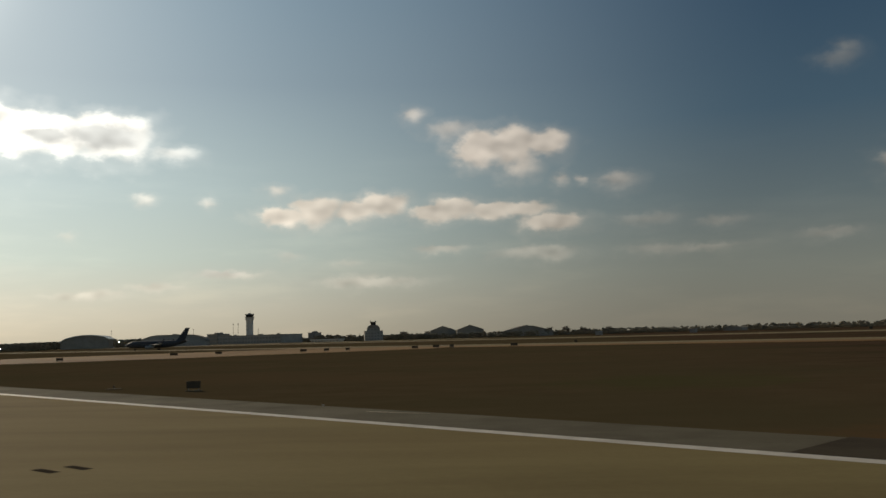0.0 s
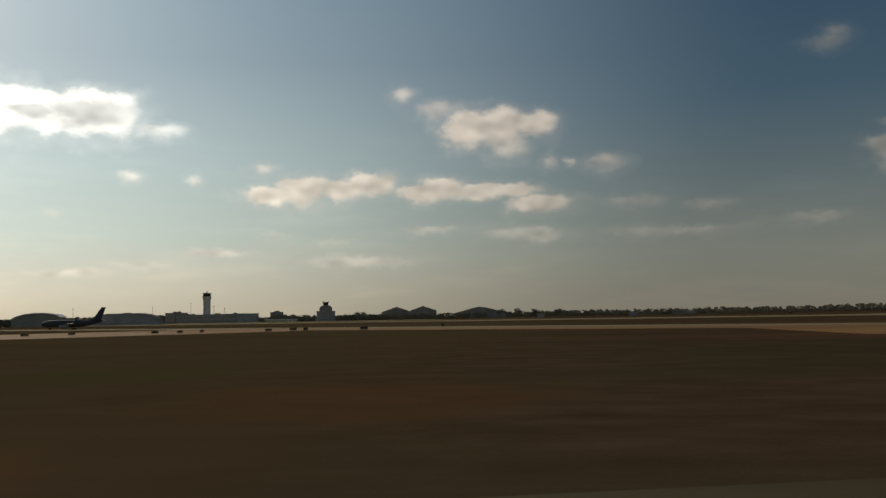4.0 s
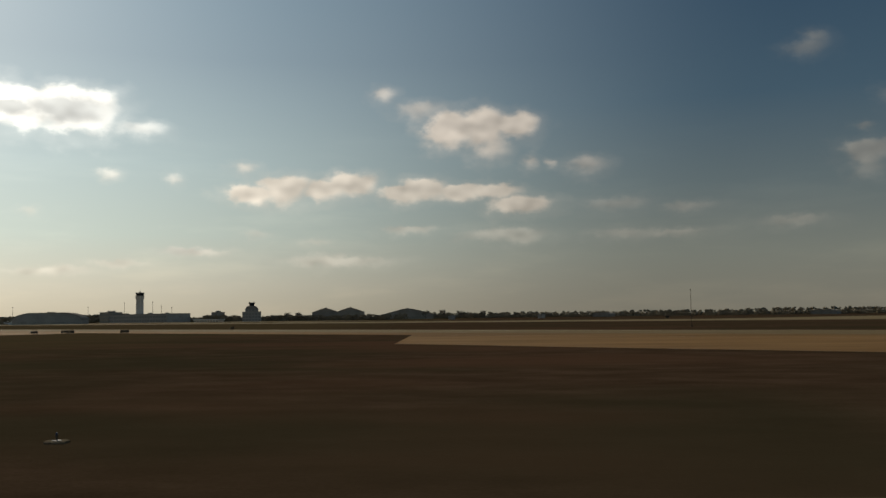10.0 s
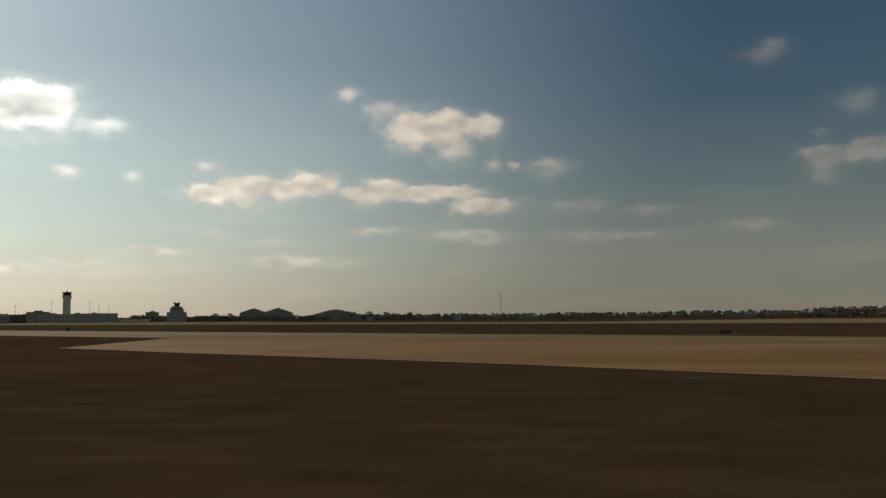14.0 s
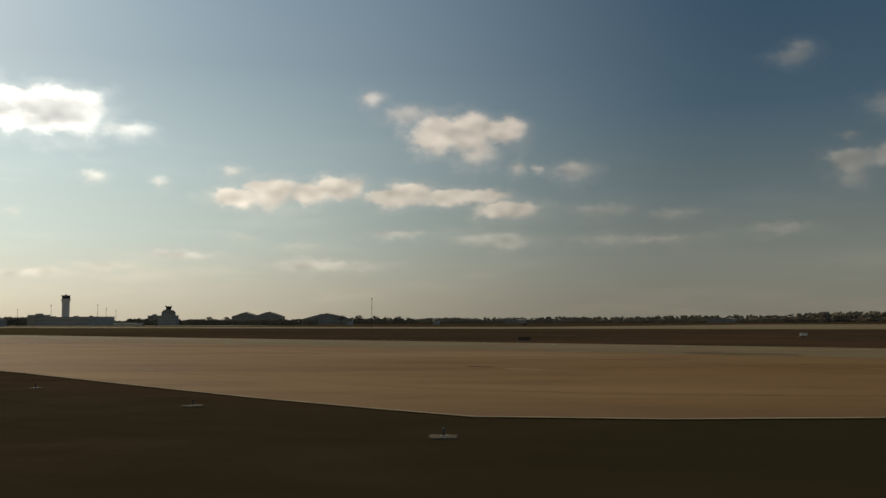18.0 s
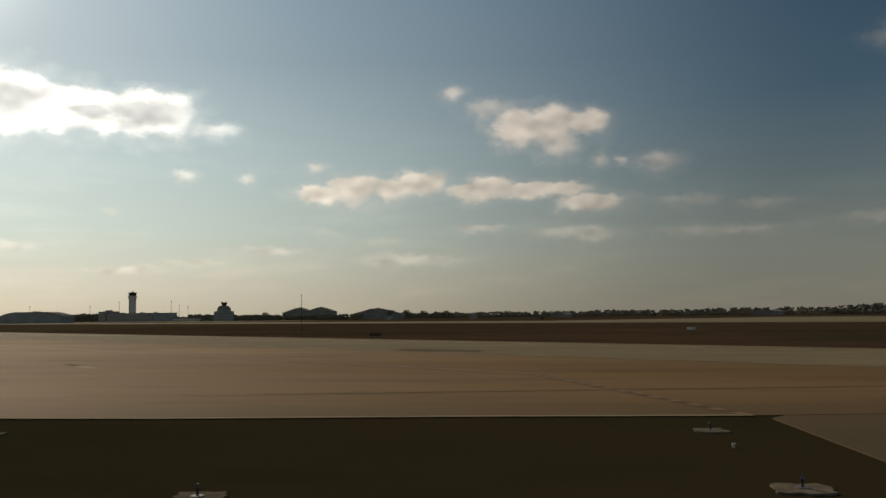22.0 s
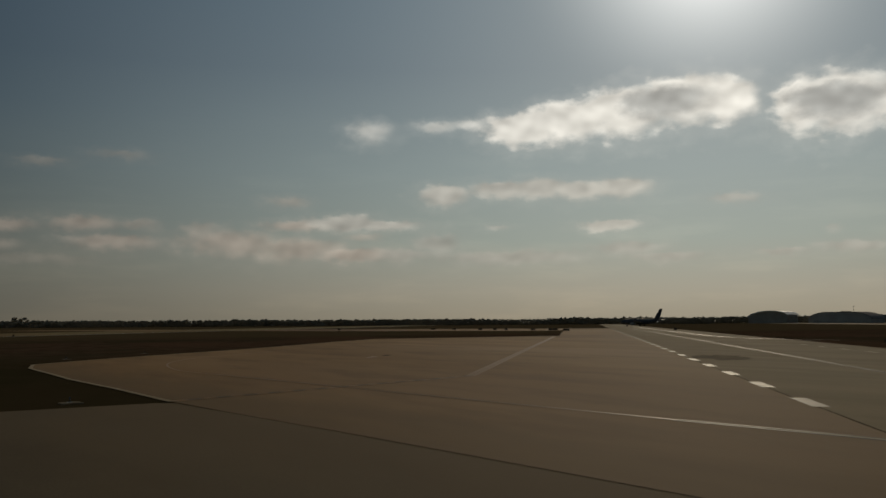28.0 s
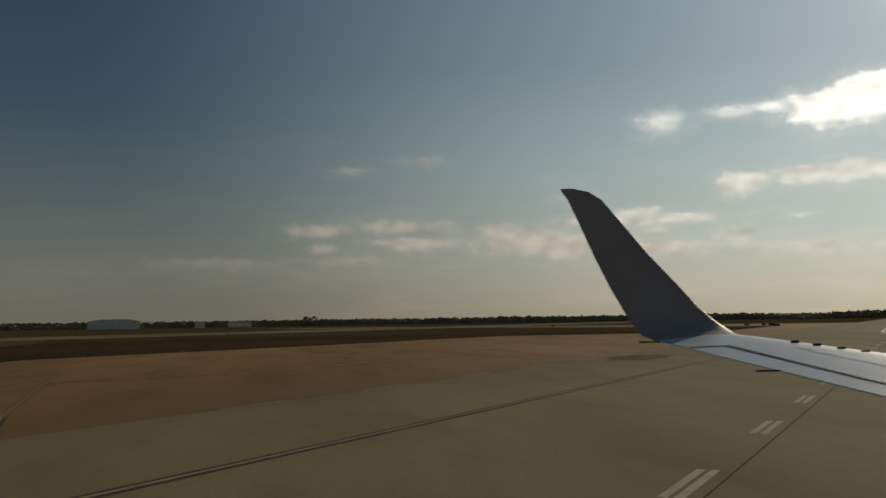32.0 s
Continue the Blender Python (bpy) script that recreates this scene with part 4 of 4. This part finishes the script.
for lx, ly, lz, sz in ((-511, 751, 2.4, 0.5), (-503, 757, 2.4, 0.45), (-551, 1074, 6.5, 0.55), (-660, 680, 1.8, 0.3)):
    distant_lamp(lx, ly, lz, sz)


# ---- far woods ----
def clump_template():
    bm = bmesh.new()
    bmesh.ops.create_icosphere(bm, subdivisions=1, radius=1.0)
    vs = np.array([v.co[:] for v in bm.verts])
    fs = np.array([[v.index for v in f.verts] for f in bm.faces])
    bm.free()
    return vs, fs


CLUMP_V, CLUMP_F = clump_template()


def woods(name, spots, label, seed):
    """Many far trees, each with a trunk, limbs and a crown of small clumps, as one mesh."""
    rng = np.random.default_rng(seed)
    V, F, M, count = [], [], [], 0
    for x, y, high in spots:
        wide = high * rng.uniform(0.45, 0.75)
        for k in range(4):
            a, lean = rng.uniform(0, math.tau), (0.0 if k == 0 else rng.uniform(0.25, 0.6) * wide)
            r0, top = high * (0.03 if k == 0 else 0.015), high * rng.uniform(0.6, 0.95)
            start = 0.0 if k == 0 else high * 0.25
            ring = np.array([[math.cos(b), math.sin(b)] for b in np.arange(4) * math.tau / 4])
            lo = np.column_stack([x + ring[:, 0] * r0, y + ring[:, 1] * r0, np.full(4, start - 0.04)])
            hi = np.column_stack([x + lean * math.cos(a) + ring[:, 0] * r0 * 0.25, y + lean * math.sin(a) + ring[:, 1] * r0 * 0.25, np.full(4, top)])
            V.append(lo), V.append(hi)
            for i in range(4):
                F.append((count + i, count + (i + 1) % 4, count + 4 + (i + 1) % 4, count + 4 + i)), M.append(1)
            count += 8
        for k in range(18):
            a, rr, hz = rng.uniform(0, math.tau), wide * math.sqrt(rng.uniform(0, 1)), rng.uniform(0.04, 0.9)
            rr *= 1.0 - 0.75 * max(0.0, hz - 0.55) / 0.45
            size = high * rng.uniform(0.1, 0.21)
            v = CLUMP_V * (1 + rng.uniform(-0.35, 0.35, (len(CLUMP_V), 1))) * np.array([size, size, size * rng.uniform(0.5, 0.9)])
            V.append(v + np.array([x + rr * math.cos(a), y + rr * math.sin(a), high * hz]))
            F.extend(tuple(int(i) + count for i in f) for f in CLUMP_F)
            M.extend([0] * len(CLUMP_F))
            count += len(CLUMP_V)
    me = bpy.data.meshes.new(name)
    me.from_pydata(np.concatenate(V).tolist(), [], F)
    me.materials.append(LEAF), me.materials.append(BARK)
    me.polygons.foreach_set("material_index", M)
    me.update()
    return tagged(new(name, me), label, "woods", kind="stuff")


def along_row(s0, s1, n0, lo, hi, seed, gap=3.2, depth=26):
    rng, out, s = random.Random(seed), [], s0
    while s < s1:
        swell = 0.5 + 0.5 * noise.noise(Vector((s * 0.012, seed, 0)))
        q = P(s + rng.uniform(-2, 2), n0 + rng.uniform(0, depth))
        out.append((q.x, q.y, lo + (hi - lo) * (0.65 * swell + 0.35 * rng.random())))
        s += gap * rng.uniform(0.5, 1.3)
    return out


def along_arc(a0, a1, dist, lo, hi, seed, gap=0.32, eye=(282.54, 84.28)):
    rng, out, a = random.Random(seed), [], a0
    while a < a1:
        swell = 0.5 + 0.5 * noise.noise(Vector((a * 0.3, seed, 0)))
        x, y = by_angle(a, dist + rng.uniform(-20, 40), eye)
        out.append((x, y, lo + (hi - lo) * (0.6 * swell + 0.4 * rng.random())))
        a += gap * rng.uniform(0.5, 1.3)
    return out


woods("woods", along_row(-2550, -1160, 690, 9, 16.5, 3) + along_row(-2550, -1500, 640, 7, 13, 4), "dark line of trees beside the terminal", 5)
woods("woods", along_row(-1180, -590, 700, 4.5, 8.0, 51, 2.6, 20), "low dark trees behind the terminal buildings", 52)
woods("woods", along_arc(37.5, 53, 1300, 6, 12, 41, 0.1, (254, 36)), "low dark trees across the airfield", 42)


def bare_tree(m, high, seed):
    """A leafless tree: tapered trunk, limbs and a loose crown of fine twigs."""
    rng = random.Random(seed)
    e = base("bare_tree", m, "leafless grey-brown tree standing between the hangars", "tree", "bare trees near the hangars")
    part("trunk", pipe(0.4, 0.22, high * 0.45, (0, 0, 0), 8), BARK, e)
    bm = bmesh.new()

    def twig(a, d, length, r, depth):
        b = a + d * length
        side = d.orthogonal().normalized()
        rows = [[bm.verts.new(p + Matrix.Rotation(k * math.tau / 3, 3, d) @ side * w) for k in range(3)] for p, w in ((a, r), (b, r * 0.6))]
        for k in range(3):
            bm.faces.new((rows[0][k], rows[0][(k + 1) % 3], rows[1][(k + 1) % 3], rows[1][k]))
        if depth:
            for _ in range(5):
                turn = Vector((rng.uniform(-1, 1), rng.uniform(-1, 1), rng.uniform(-0.3, 0.7)))
                twig(a + d * length * rng.uniform(0.4, 1.0), (d + turn * 0.9).normalized(), length * rng.uniform(0.55, 0.8), max(r * 0.62, 0.06), depth - 1)

    for k in range(6):
        ang = k * math.tau / 6 + rng.uniform(-0.3, 0.3)
        twig(Vector((0, 0, high * rng.uniform(0.12, 0.4))), Vector((0.75 * math.cos(ang), 0.75 * math.sin(ang), 0.8)).normalized(), high * 0.24, 0.18, 3)
    part("crown", bm, BARK, e, "loose crown of bare twigs")
    return e


first_tree = bare_tree(pose(*P(-835, 745)), 15, 7)
for ts, tn, grow in ((-855, 804, 1.0), (-925, 830, 1.05), (-640, 790, 0.95), (-622, 800, 1.0), (-610, 815, 0.9), (-712, 850, 1.1), (-580, 820, 0.85)):
    copy_thing(first_tree, pose(*P(ts, tn), 0, 0, ts * 7 % 360) @ Matrix.Diagonal((grow, grow, grow, 1)))

woods("woods", along_row(-970, -835, 690, 6, 10.5, 6, 5.0) + along_row(-806, -745, 692, 5, 8, 46, 1.6, 18) + along_row(-765, -600, 850, 5, 9.5, 7, 5.0), "low dark trees between the hangars", 8)
woods("woods", along_row(-760, -180, 905, 4.0, 7.5, 9, 4.6) + along_row(-800, -180, 940, 4.5, 9.0, 19, 5.0) + along_row(-180, 520, 905, 6.0, 10.5, 39) + along_row(-180, 520, 940, 7, 11.5, 49) + along_row(-760, 620, 895, 2.5, 4.5, 29, 2.0), "long line of bare and evergreen trees at the airfield edge", 10)
woods("woods", along_arc(46, 114, 1120, 5.5, 9.5, 11, 0.12) + along_arc(60, 120, 1080, 5, 10, 12, 0.16) + along_arc(87.9, 88.7, 1080, 11, 12.5, 15), "long low line of trees far across the airfield", 13)


# ---- the airliner's wing ----
def airfoil(le, te, y, z, thick, up):
    """A closed wing section from leading to trailing edge; up is the way of its thickness."""
    out = []
    for t, h in ((0.0, 0.0), (0.02, 0.3), (0.08, 0.62), (0.2, 0.95), (0.4, 1.0), (0.7, 0.55), (1.0, 0.05), (1.0, -0.05), (0.7, -0.25), (0.4, -0.5), (0.15, -0.48), (0.03, -0.25)):
        out.append(Vector((le + (te - le) * t, y, z)) + up * (h * thick / 2))
    return out


def loft(sections, bm=None):
    bm = bm or bmesh.new()
    rows = [[bm.verts.new(p) for p in s] for s in sections]
    for a, b in zip(rows, rows[1:]):
        for i in range(len(a)):
            j = (i + 1) % len(a)
            bm.faces.new((a[i], a[j], b[j], b[i]))
    bm.faces.new(rows[0][::-1]), bm.faces.new(rows[-1])
    bmesh.ops.recalc_face_normals(bm, faces=bm.faces)
    return bm


def airliner_wing(m):
    e = base("airliner_wing", m, "grey airliner wing with an upswept dark blue winglet", "aircraft wing")
    up = Vector((0, 0.09, 1)).normalized()
    span = [(8.6, 7.05, 4.2, 2.72, 0.42), (10.5, 6.1, 3.66, 2.885, 0.36), (12.5, 5.05, 3.05, 3.075, 0.3), (14.2, 4.12, 2.45, 3.26, 0.24), (14.75, 3.82, 2.24, 3.31, 0.21)]
    part("wing_panel", loft([airfoil(le, te, y, z, th, up) for y, le, te, z, th in span]), WING_GREY, e, "", True)
    bend = [(14.75, 3.82, 2.24, 3.31, 0.21, 5), (15.05, 3.62, 2.06, 3.40, 0.19, 20), (15.25, 3.38, 1.92, 3.6, 0.17, 45), (15.36, 3.1, 1.78, 3.86, 0.15, 66), (15.45, 2.78, 1.58, 4.25, 0.13, 76),
            (15.54, 2.3, 1.33, 4.8, 0.11, 80), (15.64, 1.83, 1.08, 5.42, 0.09, 81), (15.7, 1.5, 0.9, 5.85, 0.07, 82), (15.73, 1.28, 0.8, 6.0, 0.05, 82), (15.75, 1.0, 0.77, 6.07, 0.03, 82)]
    part("winglet", loft([airfoil(le, te, y, z, th, Vector((0, -math.sin(radians(c)), math.cos(radians(c))))) for y, le, te, z, th, c in bend]), WINGLET_BLUE, e, "dark blue upswept winglet", True)
    # bright leading edge, a sleeve over the nose of the wing
    nose = []
    for y, le, te, z, th in span:
        c = le - te
        nose.append([Vector((le - c * t, y, z)) + up * (h * th / 2 + (0.006 if h > 0 else -0.006)) for t, h in ((-0.004, 0.0), (0.02, 0.32), (0.08, 0.66), (0.14, 0.82), (0.14, 0.7), (0.14, -0.4), (0.14, -0.55), (0.03, -0.27))])
    part("leading_edge", loft(nose), WING_EDGE, e, "bare metal leading edge", True)

    def seam(points, width, name, material):
        bm = bmesh.new()
        rows = []
        for x, y in points:
            k = [i for i in range(len(span) - 1) if span[i][0] <= y <= span[i + 1][0]][0]
            a, b = span[k], span[k + 1]
            f = (y - a[0]) / (b[0] - a[0])
            le, te, z, th = [a[i] + (b[i] - a[i]) * f for i in (1, 2, 3, 4)]
            t = (le - x) / (le - te)
            h = float(np.interp(t, (0.0, 0.02, 0.08, 0.2, 0.4, 0.7, 1.0), (0.0, 0.3, 0.62, 0.95, 1.0, 0.55, 0.05)))
            rows.append((x, y, z + h * th / 2 + 0.006))
        for (x0, y0, z0), (x1, y1, z1) in zip(rows, rows[1:]):
            d = Vector((x1 - x0, y1 - y0, 0)).normalized()
            s = Vector((-d.y, d.x, 0)) * width / 2
            q = [bm.verts.new(Vector(p) + o) for p, o in (((x0, y0, z0), -s), ((x1, y1, z1), -s), ((x1, y1, z1), s), ((x0, y0, z0), s))]
            bm.faces.new(q)
        bmesh.ops.solidify(bm, geom=bm.faces[:], thickness=0.012)
        part(name, bm, material, e)

    seam([(4.55, 8.7), (4.05, 10.5), (3.5, 12.5), (3.15, 13.6)], 0.07, "aileron_gap", DARK_METAL)
    seam([(3.15, 13.6), (2.78, 13.75), (2.62, 13.78)], 0.05, "aileron_gap", DARK_METAL)
    seam([(5.15, 8.7), (4.5, 11.0), (3.95, 12.9)], 0.02, "panel_seam", DARK_METAL)
    for y in (12.26, 12.62, 13.0, 13.36):
        le = float(np.interp(y, [s[0] for s in span], [s[1] for s in span]))
        z = float(np.interp(y, [s[0] for s in span], [s[3] for s in span]))
        part("vortex_fin", box((0.12, 0.04, 0.05), (le - 0.5, y, z + 0.115), 0.008), DARK_METAL, e)
    for y, te in ((14.6, 2.28), (11.6, 3.36)):
        z = float(np.interp(y, [s[0] for s in span], [s[3] for s in span]))
        part("static_wick", box((0.34, 0.03, 0.025), (te - 0.16, y, z - 0.01), 0.005), DARK_METAL, e)


airliner_wing(pose(282.54, 84.28, 0.0, 0, 0, 74.7) @ Matrix.Translation((0, 0, 3.7)) @ Matrix.Diagonal((0.968, 1, 0.968, 1)) @ Matrix.Translation((0, 0, -3.7)))


# ---- airliner on the far taxiway ----
AIRLINER_DARK = surface("dark_airliner_paint", [(0.0, (0.05, 0.052, 0.06)), (0.5, (0.065, 0.067, 0.075)), (1.0, (0.08, 0.082, 0.09))], 0.3, 4.0, 0.6, bump=0.02, spec=0.15)
AIRLINER_PALE = surface("pale_airliner_paint", [(0.0, (0.22, 0.215, 0.205)), (1.0, (0.3, 0.295, 0.285))], 0.3, 4.0, 0.45, bump=0.02)
TYRE = surface("black_rubber", [(0.0, (0.015, 0.015, 0.015)), (1.0, (0.03, 0.03, 0.03))], 2.0, 20.0, 0.8, bump=0.1, spec=0.2)


def airliner(m):
    e = base("airliner", m, "dark twin-engined airliner rolling on the far taxiway", "airliner")
    sections = []
    for x, r, z in ((16.8, 0.25, 3.0), (16.3, 0.85, 3.05), (15.2, 1.4, 3.2), (13.4, 1.8, 3.35), (10.5, 1.9, 3.4), (-5.0, 1.9, 3.4), (-9.0, 1.65, 3.65), (-12.5, 1.15, 4.1), (-15.5, 0.6, 4.5), (-16.8, 0.2, 4.7)):
        sections.append([Vector((x, r * math.cos(a), z + r * 1.05 * math.sin(a))) for a in [k * math.tau / 16 for k in range(16)]])
    body = part("fuselage", loft(sections), AIRLINER_DARK, e, "", True)
    for k in range(24):
        for side in (-1, 1):
            part("window", box((0.26, 0.06, 0.36), (11.0 - 0.75 * k, side * 1.86, 3.6), 0.02), GLASS_DARK, body)
    part("windscreen", box((0.7, 1.6, 0.5), (15.0, 0, 3.95), 0.08), GLASS_DARK, body)
    for side in (-1, 1):
        rows = [[Vector((le + (te - le) * t, side * y, z + h * th)) for t, h in ((0, 0), (0.15, 0.5), (0.5, 0.5), (1, 0.02), (1, -0.02), (0.5, -0.3), (0.15, -0.4))] for y, le, te, z, th in ((1.4, 5.2, -2.8, 2.5, 0.9), (6.0, 1.9, -3.0, 2.9, 0.5), (16.5, -4.6, -6.2, 3.8, 0.16))]
        wing = part("wing", loft(rows), AIRLINER_PALE, e, "pale grey wing", True)
        tip = [[Vector((le + (te - le) * t, side * (16.5 + 0.15 * k + h * 0.1), z)) for t, h in ((0, 0), (0.3, 0.5), (1, 0), (0.3, -0.5))] for k, (le, te, z) in enumerate(((-4.6, -6.2, 3.8), (-5.6, -6.7, 5.0), (-6.6, -7.1, 6.2)))]
        part("winglet", loft(tip), AIRLINER_DARK, wing)
        rows = [[Vector((x, side * 4.9 + r * math.cos(a), 1.75 + r * math.sin(a))) for a in [k * math.tau / 14 for k in range(14)]] for x, r in ((5.6, 0.85), (5.3, 1.0), (3.5, 1.05), (1.6, 0.7), (0.6, 0.4))]
        part("engine", loft(rows), AIRLINER_PALE, e, "pale engine pod under the wing", True)
        rows = [[Vector((le + (te - le) * t, side * y, 4.4 + 0.12 * y + h * th)) for t, h in ((0, 0), (0.3, 0.5), (1, 0), (0.3, -0.5))] for y, le, te, th in ((0.5, -12.6, -15.8, 0.4), (6.4, -16.0, -17.2, 0.12))]
        part("tailplane", loft(rows), AIRLINER_DARK, e, "", True)
    rows = [[Vector((le + (te - le) * t, h * th, z)) for t, h in ((0, 0), (0.3, 0.5), (1, 0), (0.3, -0.5))] for z, le, te, th in ((4.6, -9.6, -15.6, 0.5), (6.0, -11.4, -16.0, 0.45), (12.4, -16.0, -18.4, 0.18))]
    part("fin", loft(rows), AIRLINER_DARK, e, "tall dark swept tail fin", True)
    for x, y in ((12.0, 0.0), (-1.2, 2.8), (-1.2, -2.8)):
        gear = part("landing_gear", pipe(0.12, 0.14, 1.8, (x, y, 0.4), 8), DARK_METAL, e)
        for side in (-0.32, 0.32):
            bm = bmesh.new()
            bmesh.ops.create_cone(bm, cap_ends=True, segments=14, radius1=0.52, radius2=0.52, depth=0.32, matrix=Matrix.Translation((x, y + side, 0.52)) @ Matrix.Rotation(math.pi / 2, 4, "X"))
            part("wheel", bm, TYRE, gear)


airliner(pose(-228, 489, 0.0, 0, 0, 195))


# ---- grass ----
def blades(name, spots, label, seed, tall=0.13):
    rng = np.random.default_rng(seed)
    n = len(spots)
    xy = np.repeat(np.array(spots), 5, axis=0) + rng.normal(0, 0.1, (n * 5, 2))
    k = len(xy)
    a, h, wd = rng.uniform(0, math.tau, k), tall * rng.uniform(0.4, 1.2, k), rng.uniform(0.012, 0.03, k)
    lean = rng.normal(0, 0.05, (k, 2))
    v = np.empty((k, 3, 3))
    v[:, 0] = np.column_stack([xy[:, 0] - np.cos(a) * wd, xy[:, 1] - np.sin(a) * wd, np.full(k, -0.045)])
    v[:, 1] = np.column_stack([xy[:, 0] + np.cos(a) * wd, xy[:, 1] + np.sin(a) * wd, np.full(k, -0.045)])
    v[:, 2] = np.column_stack([xy + lean, h - 0.04])
    me = bpy.data.meshes.new(name)
    me.from_pydata(v.reshape(-1, 3).tolist(), [], np.arange(k * 3).reshape(-1, 3).tolist())
    me.materials.append(BLADE)
    return tagged(new(name, me), label, "grass", kind="stuff")


def edge_spots(line, inside, count, seed):
    rng = random.Random(seed)
    ps = [Vector((*p[:2], 0)) for p in line]
    out = []
    for a, b in zip(ps, ps[1:]):
        d = b - a
        s = Vector((-d.y, d.x, 0)).normalized() * inside
        for _ in range(int(d.length * count)):
            q = a + d * rng.random() + s * (abs(rng.gauss(0, 0.5)) - 0.12)
            out.append((q.x, q.y))
    return out


tuft_spots = edge_spots(GRASS_EDGE, -1, 4, 21)
blades("grass_tufts", tuft_spots, "short dry grass tufts beside the taxiway", 24, 0.032)
